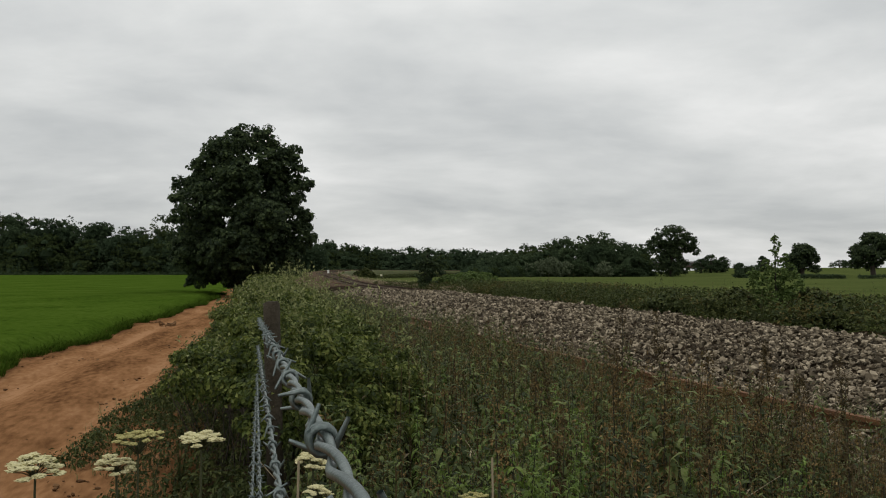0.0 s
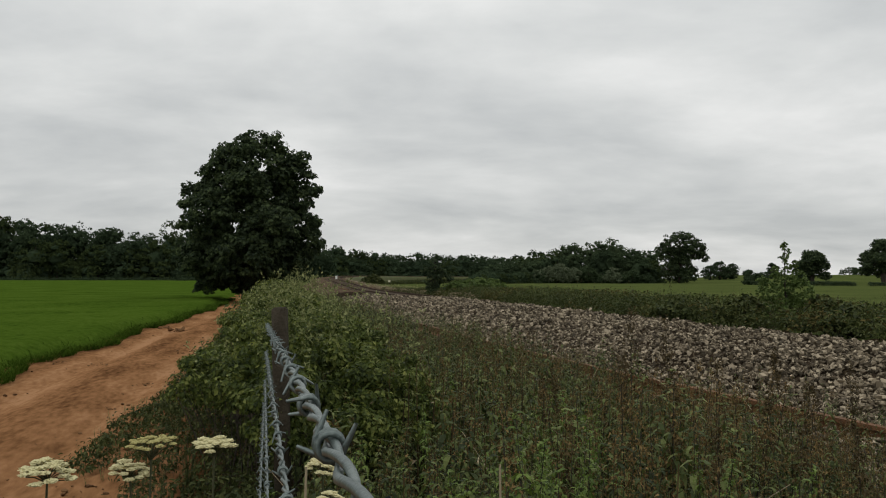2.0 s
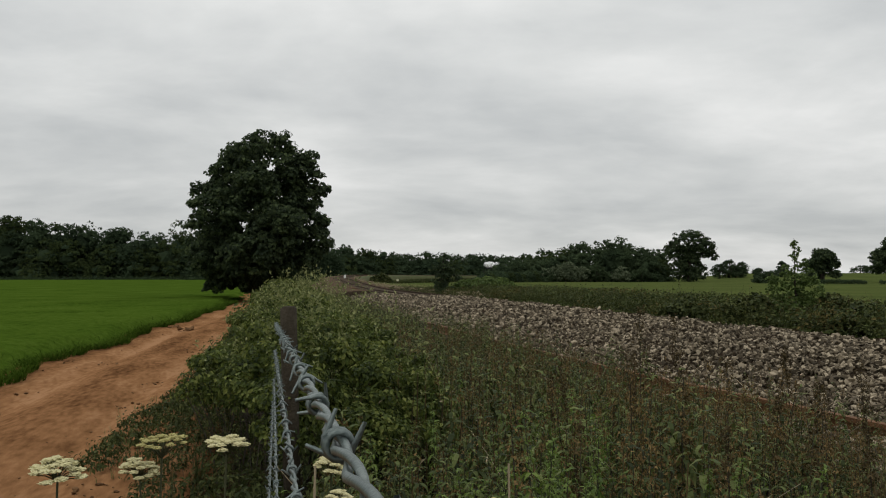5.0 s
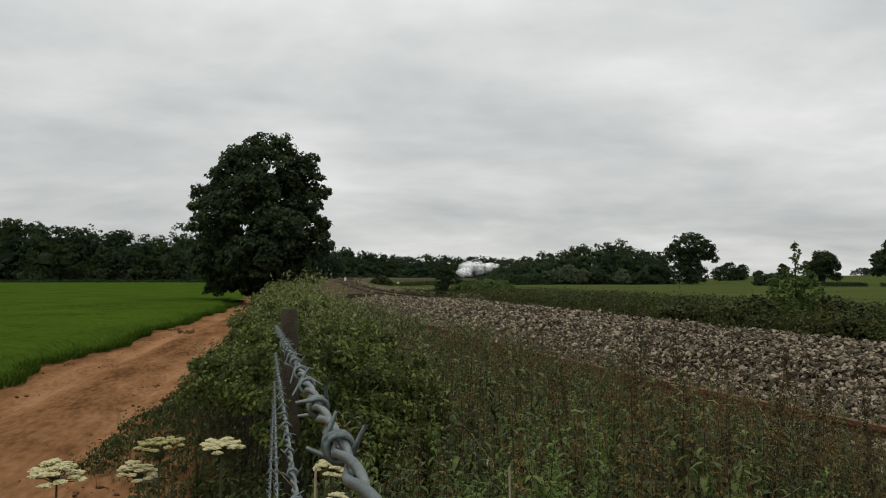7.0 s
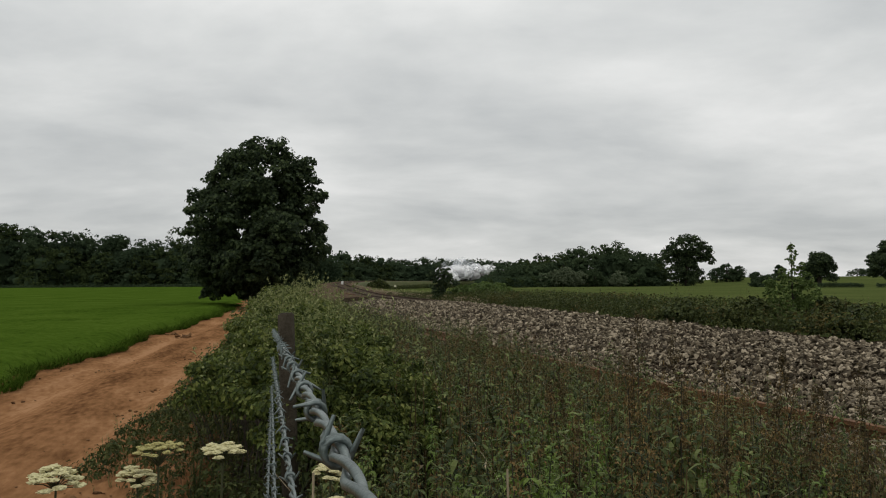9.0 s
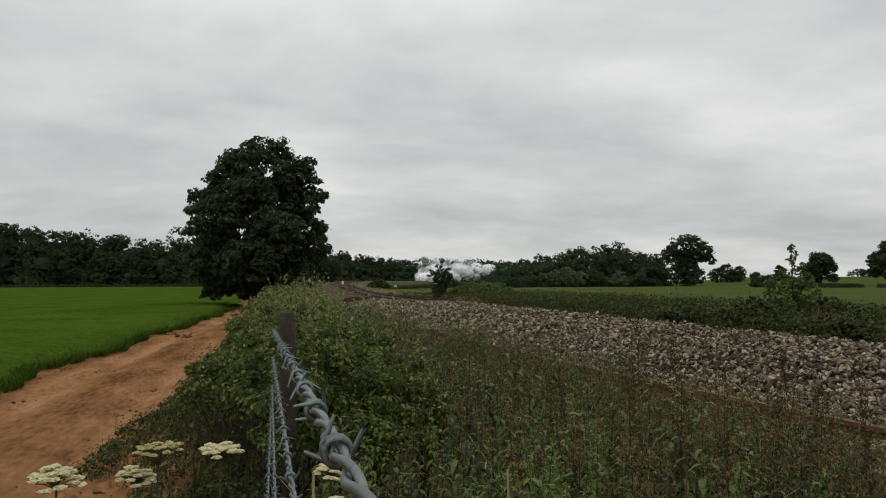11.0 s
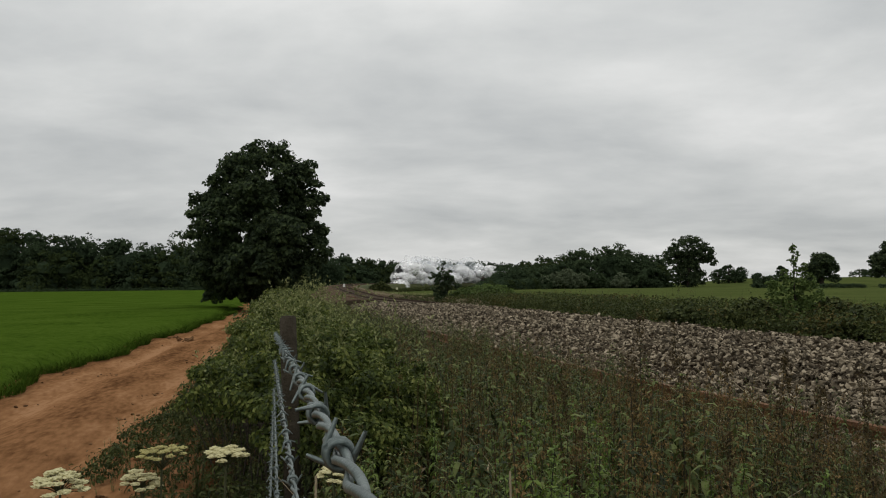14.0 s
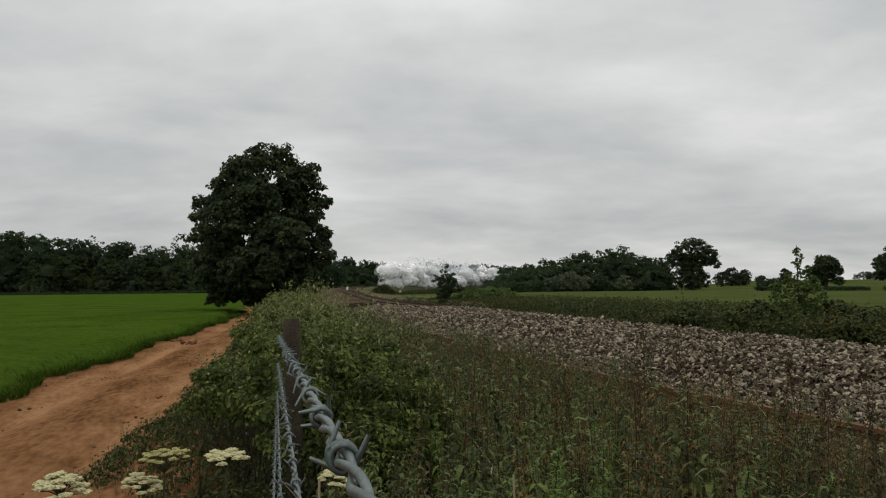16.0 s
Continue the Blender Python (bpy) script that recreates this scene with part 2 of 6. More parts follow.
def raw_mesh(name, verts, faces, mats, index=None, smooth=False):
    """A mesh from arrays: verts (n, 3), faces (m, k) of one corner count."""
    verts, faces = np.asarray(verts, np.float32), np.asarray(faces, np.int32)
    me = bpy.data.meshes.new(name)
    m, k = faces.shape
    me.vertices.add(len(verts))
    me.vertices.foreach_set("co", verts.ravel())
    me.loops.add(m * k)
    me.loops.foreach_set("vertex_index", faces.ravel())
    me.polygons.add(m)
    me.polygons.foreach_set("loop_start", np.arange(0, m * k, k, dtype=np.int32))
    me.polygons.foreach_set("loop_total", np.full(m, k, np.int32))
    for mt in mats if isinstance(mats, (list, tuple)) else [mats]:
        me.materials.append(M[mt])
    if index is not None:
        me.polygons.foreach_set("material_index", np.asarray(index, np.int32))
    me.polygons.foreach_set("use_smooth", np.full(m, smooth))
    me.update(calc_edges=True)
    me.validate()
    return me


def bm_mesh(name, bm, mat, smooth=False):
    me = bpy.data.meshes.new(name)
    bm.to_mesh(me)
    bm.free()
    me.materials.append(M[mat])
    if smooth:
        me.polygons.foreach_set("use_smooth", np.ones(len(me.polygons), bool))
    return me


def part(name, bm, mat, parent, label="", smooth=False, at=None):
    """One mesh object under a thing or a part, from a bmesh or a ready mesh."""
    me = bm if isinstance(bm, bpy.types.Mesh) else bm_mesh(name, bm, mat, smooth)
    ob = new(name, me)
    ob.parent = parent
    if at is not None:
        ob.matrix_basis = at
    return tagged(ob, label) if label else ob


def thing(name, label, category, group="", kind="", at=None, data=None):
    ob = new(name, data)
    if at is not None:
        ob.matrix_basis = at
    return tagged(ob, label, category, group, kind)


def turns(yaw, pitch, roll):
    """Rotation matrices (n, 3, 3): roll about x, then pitch about y, then yaw about z."""
    cy, sy, cp, sp, cr, sr = np.cos(yaw), np.sin(yaw), np.cos(pitch), np.sin(pitch), np.cos(roll), np.sin(roll)
    return np.stack([np.stack([cy * cp, cy * sp * sr - sy * cr, cy * sp * cr + sy * sr], -1),
                     np.stack([sy * cp, sy * sp * sr + cy * cr, sy * sp * cr - cy * sr], -1),
                     np.stack([-sp, cp * sr, cp * cr], -1)], -2)


def scatter(verts, faces, places, rot, size):
    """Many copies of one small form, as arrays for one mesh."""
    verts, faces = np.asarray(verts, float), np.asarray(faces)
    n, size = len(places), np.asarray(size, float)
    size = size.reshape(n, 1, -1) if size.ndim > 1 else size.reshape(n, 1, 1)
    v = np.einsum("nij,nkj->nki", rot, verts[None] * size) + np.asarray(places)[:, None, :]
    f = faces[None] + (np.arange(n) * len(verts))[:, None, None]
    return v.reshape(-1, 3), f.reshape(-1, faces.shape[1])


def merge(chunks):
    vs, fs, base = [], [], 0
    for v, f in chunks:
        vs.append(v)
        fs.append(np.asarray(f) + base)
        base += len(v)
    return np.concatenate(vs), np.concatenate(fs)


LEAF_V = [(0, 0, 0), (0.42, -0.22, 0.08), (1, 0, -0.12), (0.42, 0.22, 0.08)]
LEAF_F = [(0, 1, 2), (0, 2, 3)]


NETTLE_V = [(0, 0, 0), (0.28, -0.17, 0.07), (0.28, 0.17, 0.07), (0.64, -0.13, -0.02), (0.64, 0.13, -0.02), (0.92, 0, -0.34)]
NETTLE_F = [(0, 1, 2), (1, 3, 4), (1, 4, 2), (3, 5, 4)]
SPECK_V = [(0, -0.3, 0), (0, 0.3, 0), (1, 0, 0)]
SPECK_F = [(0, 1, 2)]
BROAD_V = [(0, 0, 0), (0.5, -0.42, 0.1), (1, 0, -0.1), (0.5, 0.42, 0.1)]


def leaves(places, size, rng, droop=0.5, spread=0.35, form=LEAF_V):
    n = len(places)
    rot = turns(rng.uniform(0, 2 * np.pi, n), rng.normal(droop, 0.5, n), rng.normal(0, 0.6, n))
    return scatter(form, LEAF_F, places, rot, size * rng.uniform(1 - spread, 1 + spread, n))


def spray(centres, per, radius, size, rng, flat=0.8, form=BROAD_V, low=-0.45, loose=0.4, reach=(0.7, 1.1)):
    """Leaves lying like shingles over rounded clumps: each faces outwards and a little up, its tip hanging."""
    n = len(centres)
    radius = np.broadcast_to(radius, n)
    k = n * per
    dz = rng.uniform(low, 1.0, k)
    a = rng.uniform(0, 2 * np.pi, k)
    h = np.sqrt(1 - np.clip(dz, -1, 1) ** 2)
    d = np.stack([h * np.cos(a), h * np.sin(a), dz], -1)
    at = np.repeat(centres, per, 0) + d * np.array([1, 1, flat]) * (np.repeat(radius, per) * rng.uniform(*reach, k))[:, None]
    nrm = d + np.array([0, 0, 0.45]) + rng.normal(0, loose, (k, 3))
    nrm /= np.linalg.norm(nrm, axis=1, keepdims=True)
    tip = d * 0.6 + np.array([0, 0, -0.7]) + rng.normal(0, 0.6, (k, 3))
    tip -= nrm * (tip * nrm).sum(1, keepdims=True)
    tip /= np.linalg.norm(tip, axis=1, keepdims=True) + 1e-9
    rot = np.stack([tip, np.cross(nrm, tip), nrm], -1)
    form = np.asarray(form, float) - [0.5, 0, 0]
    return scatter(form, LEAF_F, at, rot, size * rng.uniform(0.65, 1.35, k))


def tube(points, radii, sides=6):
    """A tapered tube along points, as arrays of quads."""
    pts = np.asarray(points, float)
    d = np.gradient(pts, axis=0)
    d /= np.linalg.norm(d, axis=1, keepdims=True) + 1e-9
    ref = np.array([0.31, 0.17, 0.93]) if abs(d[:, 2]).mean() < 0.8 else np.array([1.0, 0.1, 0.0])
    a = np.cross(d, ref)
    a /= np.linalg.norm(a, axis=1, keepdims=True) + 1e-9
    b = np.cross(d, a)
    ang = np.arange(sides) * 2 * np.pi / sides
    ring = a[:, None] * np.cos(ang)[None, :, None] + b[:, None] * np.sin(ang)[None, :, None]
    v = pts[:, None] + ring * np.asarray(radii, float).reshape(-1, 1, 1)
    n = len(pts)
    f = [(i * sides + j, i * sides + (j + 1) % sides, (i + 1) * sides + (j + 1) % sides, (i + 1) * sides + j) for i in range(n - 1) for j in range(sides)]
    return v.reshape(-1, 3), np.array(f)


def ss(a, b, x):
    t = np.clip((np.asarray(x, float) - a) / (b - a), 0, 1)
    return t * t * (3 - 2 * t)


def wave(x, y, s=1.0):
    """Smooth uneven height between about -1 and 1."""
    return (np.sin(x * 1.7 * s + 1.3 * np.sin(y * 0.9 * s)) + np.sin(y * 2.1 * s + 1.7 * np.sin(x * 1.1 * s + 2)) + np.sin((x + y) * 3.3 * s + 1)) / 3


# ---------------------------------------------------------------- the lie of the land
LEAN = radians(12.0)  # fence, track and lane run 12 degrees left of straight ahead


def spot(lat, along):
    """World x, y of a place lat metres right of the fence line's direction through the viewer, along metres ahead."""
    c, s = math.cos(LEAN), math.sin(LEAN)
    return np.asarray(lat) * c - np.asarray(along) * s, np.asarray(lat) * s + np.asarray(along) * c


def latalong(x, y):
    c, s = math.cos(LEAN), math.sin(LEAN)
    return x * c + y * s, -x * s + y * c


def land(x, y):
    """Height of the ground."""
    lat, along = latalong(np.asarray(x, float), np.asarray(y, float))
    dist = np.hypot(x, y)
    b = np.where(y > 1, x / np.maximum(y, 1), np.sign(x) * 2)
    z = 0.24 * ss(3.2, 4.8, lat) * (1 - 0.8 * ss(60, 180, dist))
    z = z + 0.35 * ss(60, 200, dist) * ss(-0.12, -0.3, b) + 2.9 * ss(190, 330, dist) * ss(0.27, 0.40, b)
    return z + 0.04 * wave(x, y, 0.35) * ss(5, 20, dist)


def lane_mid(along):
    return -2.2 + 1.15 * ss(9, 40, along)

# ---------------------------------------------------------------- ground, lane, crop


def build_ground():
    rings = [0.0]
    r = 0.35
    while r < 4600:
        rings.append(r)
        r *= 1.062
    n = 288
    ang = np.arange(n) * 2 * np.pi / n
    R, A = np.meshgrid(np.array(rings[1:]), ang, indexing="ij")
    x, y = R * np.sin(A), R * np.cos(A)
    z = land(x, y)
    lat, along = latalong(x, y)
    mid = lane_mid(along)
    z = z - 0.16 * ss(2.2, 1.7, np.abs(lat - mid)) * (along < 75) - 0.25 * ss(4.6, 5.2, lat) * ss(11.6, 11.0, lat) * (along < 120)
    v = np.stack([x, y, z], -1).reshape(-1, 3)
    k = len(rings) - 1
    i, j = np.meshgrid(np.arange(k - 1), np.arange(n), indexing="ij")
    f = np.stack([i * n + j, (i + 1) * n + j, (i + 1) * n + (j + 1) % n, i * n + (j + 1) % n], -1).reshape(-1, 4)
    hub = len(v)
    v = np.concatenate([v, [(0.0, 0.0, float(land(0.0, 0.001)))]])
    fan = [(hub, (q + 2) % n, (q + 1) % n, q) for q in range(0, n, 2)]
    f = np.concatenate([f[:, ::-1], fan])
    c = v[f].mean(1)
    la, al = latalong(c[:, 0], c[:, 1])
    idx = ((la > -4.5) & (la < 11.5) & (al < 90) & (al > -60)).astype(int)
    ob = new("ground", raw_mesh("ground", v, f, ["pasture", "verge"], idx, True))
    tagged(ob, "gently rolling grass and earth of open farmland", "ground", kind="structure")


def build_lane():
    along = np.concatenate([np.arange(-8, 26, 0.14), np.arange(26, 76, 0.5)])
    u = np.arange(-1.75, 1.751, 0.1)
    U, A = np.meshgrid(u, along)
    wob = 0.10 * np.sin(A * 0.23) + 0.04 * np.sin(A * 0.7 + 1)
    lat = lane_mid(A) + U
    x, y = spot(lat, A)
    rut = -0.05 * np.exp(-(((U - 0.62 + wob * 0.5) / 0.2) ** 2)) - 0.06 * np.exp(-(((U + 0.72 + wob * 0.4) / 0.22) ** 2))
    crown = 0.035 * np.exp(-((U / 0.35) ** 2))
    edge = 0.05 * ss(1.2, 1.7, np.abs(U))
    z = land(x, y) - 0.01 + rut + crown + edge + 0.006 * wave(U * 3.0, A * 0.35, 1.0) + 0.004 * wave(x, y, 6.0) + 0.004 * wave(x, y, 17.0)
    z = np.where(np.abs(U) > 1.69, z - 0.2, z)
    n = len(u)
    i, j = np.meshgrid(np.arange(len(along) - 1), np.arange(n - 1), indexing="ij")
    f = np.stack([i * n + j, i * n + j + 1, (i + 1) * n + j + 1, (i + 1) * n + j], -1).reshape(-1, 4)
    ob = new("road", raw_mesh("road", np.stack([x, y, z], -1).reshape(-1, 3), f, "soil", None, True))
    packed = np.exp(-(((U - 0.62 + wob * 0.5) / 0.26) ** 2)) + np.exp(-(((U + 0.72 + wob * 0.4) / 0.28) ** 2)) - 0.7 * np.exp(-((U / 0.22) ** 2)) - 0.8 * ss(1.15, 1.5, np.abs(U)) + 0.55 * wave(U * 5.0, A * 0.10, 1.0) + 0.35 * wave(U * 11.0 + 4, A * 0.22, 1.0)
    ob.data.attributes.new("wear", "FLOAT", "POINT").data.foreach_set("value", packed.astype(np.float32).ravel())
    tagged(ob, "rutted farm lane of dry reddish-brown earth", "dirt track", kind="structure")
    # clods and stones lying on the lane
    rng = np.random.default_rng(5)
    k = 620
    al = 3 + 40 * rng.random(k) ** 1.6
    la = lane_mid(al) + np.where(rng.random(k) < 0.5, rng.normal(0.1, 0.8, k), rng.choice([-1.45, 1.25], k) + rng.normal(0, 0.14, k))
    x, y = spot(la, al)
    bm = bmesh.new()
    bmesh.ops.create_icosphere(bm, subdivisions=1, radius=1)
    v0 = np.array([vv.co for vv in bm.verts]) * (1 + 0.25 * rng.random((12, 1)))
    f0 = np.array([[vv.index for vv in ff.verts] for ff in bm.faces])
    bm.free()
    s = 0.005 + 0.017 * rng.random(k) ** 3
    # flat crumbs of dark earth in patches
    c = 130
    knot = rng.integers(0, 14, c)
    ka, kl = 3.2 + 14 * rng.random(14) ** 1.3, rng.choice([-1.2, -0.5, 0.35, 0.9], 14) + rng.normal(0, 0.2, 14)
    al[30:30 + c] = ka[knot] + rng.normal(0, 0.16, c)
    la[30:30 + c] = lane_mid(al[30:30 + c]) + kl[knot] + rng.normal(0, 0.09, c)
    x, y = spot(la, al)
    s[30:30 + c] = 0.005 + 0.018 * rng.random(c) ** 2
    # a crumbled heap dropped on the lane
    x[:26], y[:26] = spot(-2.4 + rng.normal(0, 0.12, 26) - 0.45 * (np.arange(26) > 18), 21.3 + rng.normal(0, 0.25, 26) + 1.2 * (np.arange(26) > 18))
    s[:26] = rng.uniform(0.02, 0.07, 26)
    size = np.stack([s, s * rng.uniform(0.7, 1.6, k), s * 0.6], -1)
    v, f = scatter(v0, f0, np.stack([x, y, land(x, y) + 0.0], -1), turns(rng.uniform(0, 6.3, k), rng.normal(0, 0.3, k), rng.normal(0, 0.3, k)), size)
    tagged(new("clods", raw_mesh("clods", v, f, "clod")), "crumbled dark earth clods scattered on the lane", "earth clods", kind="stuff")


def lane_edge(along):
    return lane_mid(along) - 1.35 + 0.12 * np.sin(along * 0.8) + 0.07 * np.sin(along * 2.3) + 0.05 * np.sin(along * 5.1 + 1)


def build_crop():
    along = np.concatenate([np.arange(-10, 40, 0.35), np.arange(40, 212, 3.0)])
    u = np.concatenate([[0.0, 0.04, 0.10, 0.18, 0.3], 0.45 * 1.16 ** np.arange(42)])
    u = u[u < 230]
    U, A = np.meshgrid(u, along)
    lat = lane_edge(A) - U
    x, y = spot(lat, A)
    z = land(x, y) - 0.05 + 0.30 * ss(-0.04, 0.75, U) + 0.035 * wave(x, y, 1.3) * ss(0.1, 1, U) + 0.02 * wave(x, y, 4.5) * ss(0.1, 1, U)
    n = len(u)
    i, j = np.meshgrid(np.arange(len(along) - 1), np.arange(n - 1), indexing="ij")
    f = np.stack([i * n + j, (i + 1) * n + j, (i + 1) * n + j + 1, i * n + j + 1], -1).reshape(-1, 4)
    tagged(new("crop_field", raw_mesh("crop_field", np.stack([x, y, z], -1).reshape(-1, 3), f, "crop", None, True)),
           "dense bright green young cereal crop beside the lane", "crop field", kind="structure")
    rng = np.random.default_rng(7)
    k1, k2 = 12000, 600
    a1 = 2 + 48 * rng.random(k1) ** 1.5
    l1 = lane_edge(a1) - np.abs(rng.normal(0, 0.16, k1)) + 0.06
    a2 = 3 + 40 * rng.random(k2) ** 1.3
    l2 = lane_edge(a2) - 0.05 - 3 * rng.random(k2) ** 1.5
    la, al = np.concatenate([l1, l2]), np.concatenate([a1, a2])
    x, y = spot(la, al)
    base = np.concatenate([np.full(k1, 0.0), np.full(k2, 0.15)])
    blade = [(0, -0.012, 0), (0, 0.012, 0), (0.09, 0.010, 0.62), (0.09, -0.010, 0.62), (0.26, 0, 1.0)]
    k = k1 + k2
    far = 1 + al / 25
    size = np.stack([0.35 * far, 0.35 * far, rng.uniform(0.06, 0.13, k) + (base == 0) * rng.uniform(0.0, 0.06, k)], -1)
    v, f = scatter(blade, [(0, 1, 2), (0, 2, 3), (3, 2, 4)], np.stack([x, y, land(x, y) + base], -1),
                   turns(rng.uniform(0, 6.3, k), rng.normal(0, 0.15, k), rng.normal(0, 0.15, k)), size)
    tagged(new("crop_blades", raw_mesh("crop_blades", v, f, "crop_blade")), "long green cereal blades leaning over the lane's edge", "crop", kind="stuff")


# ---------------------------------------------------------------- railway
STRAIGHT, RADIUS, TRACK_LAT = 100.0, 180.0, 8.5


def track_pt(s):
    """World x, y and heading (turn about z, 0 facing +x) of the track centre s metres along from beside the viewer."""
    s = np.asarray(s, float)
    th = np.maximum(s - STRAIGHT, 0) / RADIUS
    lat = TRACK_LAT + RADIUS * (1 - np.cos(th))
    along = np.minimum(s, STRAIGHT) + RADIUS * np.sin(th)
    x, y = spot(lat, along)
    return x, y, np.pi / 2 + LEAN - th


BED = [(-4.85, -0.05), (-4.65, 0.14), (-4.2, 0.22), (-3.0, 0.32), (-2.0, 0.31), (-1.3, 0.24), (1.3, 0.24), (2.6, 0.22), (3.4, 0.0)]
HEAP = [(-4.6, 0.0), (-4.2, 0.03), (-2.3, 0.335), (-2.0, 0.36), (-1.75, 0.31), (-1.3, 0.03), (-1.1, 0.0)]


def bed_z(off, s):
    """Height of the ballast off metres from the track's centre: a level bed, with fresh stone tipped in a long heap on the near shoulder."""
    off = off - 0.75 * ss(10.5, 5.5, s) * ss(-2.5, -4.2, off)  # the foot draws in towards the viewer's end
    return np.interp(off, *zip(*BED)) + np.interp(off, *zip(*HEAP)) * (1 - 0.88 * ss(22, 50, s))


def climb(s):
    """Rise of the line on its low bank before the curve."""
    return 1.0 * ss(62, 122, s) + 0.5 * ss(112, 165, s)


def build_track():
    s = np.concatenate([np.arange(-14, 30, 0.25), np.arange(30, 330, 1.5)])
    offs = np.linspace(BED[0][0], BED[-1][0], 44)
    x, y, h = track_pt(s)
    nx, ny = np.sin(h), -np.cos(h)
    X = x[:, None] + nx[:, None] * offs
    Y = y[:, None] + ny[:, None] * offs
    fall = (0.35 * ss(60, 180, s))[:, None] * (np.abs(offs) > 3.3)
    Z = bed_z(offs[None, :], s[:, None]) + 0.025 * wave(X, Y, 1.5) + 0.02 * wave(X, Y, 5.0) - fall + climb(s)[:, None] * ss(-4.85, -2.3, offs) * ss(3.4, 2.2, offs)
    n = len(offs)
    i, j = np.meshgrid(np.arange(len(s) - 1), np.arange(n - 1), indexing="ij")
    f = np.stack([i * n + j, i * n + j + 1, (i + 1) * n + j + 1, (i + 1) * n + j], -1).reshape(-1, 4)
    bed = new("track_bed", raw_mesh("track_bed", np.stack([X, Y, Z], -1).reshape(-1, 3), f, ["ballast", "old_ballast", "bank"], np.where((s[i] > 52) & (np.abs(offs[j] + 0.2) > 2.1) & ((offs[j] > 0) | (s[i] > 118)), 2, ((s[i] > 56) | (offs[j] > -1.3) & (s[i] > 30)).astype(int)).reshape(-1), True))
    tagged(bed, "railway embankment of freshly tipped grey-brown ballast stones", "track bed", kind="structure")
    track = thing("railway_track", "dark rusty single railway line laid in ballast", "railway track", kind="structure")
    prof = [(-0.07, 0), (0.07, 0), (0.012, 0.03), (0.012, 0.11), (0.036, 0.12), (0.036, 0.155), (-0.036, 0.155), (-0.036, 0.12), (-0.012, 0.11), (-0.012, 0.03)]
    s = np.concatenate([np.arange(-14, 96, 2.0), np.arange(96, 330, 2.0)])
    x, y, h = track_pt(s)
    for side in (-0.7525, 0.7525):
        v = np.stack([np.stack([x + np.sin(h) * (side + a), y - np.cos(h) * (side + a), 0.215 + b + climb(s)], -1) for a, b in prof], 1)
        m = len(prof)
        f = [(i * m + j, i * m + (j + 1) % m, (i + 1) * m + (j + 1) % m, (i + 1) * m + j) for i in range(len(s) - 1) for j in range(m)]
        part("rail", raw_mesh("rail", v.reshape(-1, 3), f, "rail_steel"), None, track)
    # sleepers, shoulder-deep in stone
    bm = bmesh.new()
    bmesh.ops.create_cube(bm, size=1, matrix=Matrix.Diagonal((2.6, 0.26, 0.13, 1)))
    bmesh.ops.bevel(bm, geom=bm.edges[:], offset=0.015, segments=1, affect="EDGES")
    sleeper = bm_mesh("sleeper", bm, "sleeper")
    for q in np.arange(50, 176, 0.7 * 1.0):
        x, y, h = track_pt(q)
        part("sleeper", sleeper, None, track, at=Matrix.Translation((float(x), float(y), 0.195 + float(climb(q)))) @ Matrix.Rotation(float(h) - math.pi / 2, 4, "Z"))
    return bed


def stone_forms(rng, count=10):
    forms = []
    for i in range(count):
        bm = bmesh.new()
        d = rng.normal(0, 1, (8, 3))
        d /= np.linalg.norm(d, axis=1, keepdims=True)
        for q in d * rng.uniform([0.8, 0.7, 0.5], [1.35, 1.1, 0.85]):
            bm.verts.new(q)
        made = bmesh.ops.convex_hull(bm, input=bm.verts[:])
        bmesh.ops.delete(bm, geom=list({g for g in made["geom_interior"] + made["geom_unused"] if isinstance(g, bmesh.types.BMVert)}), context="VERTS")
        bmesh.ops.triangulate(bm, faces=bm.faces[:])
        bm.verts.index_update()
        v = np.array([vv.co for vv in bm.verts])
        f = np.array([[vv.index for vv in ff.verts] for ff in bm.faces])
        bm.free()
        forms.append((v, f))
    return forms


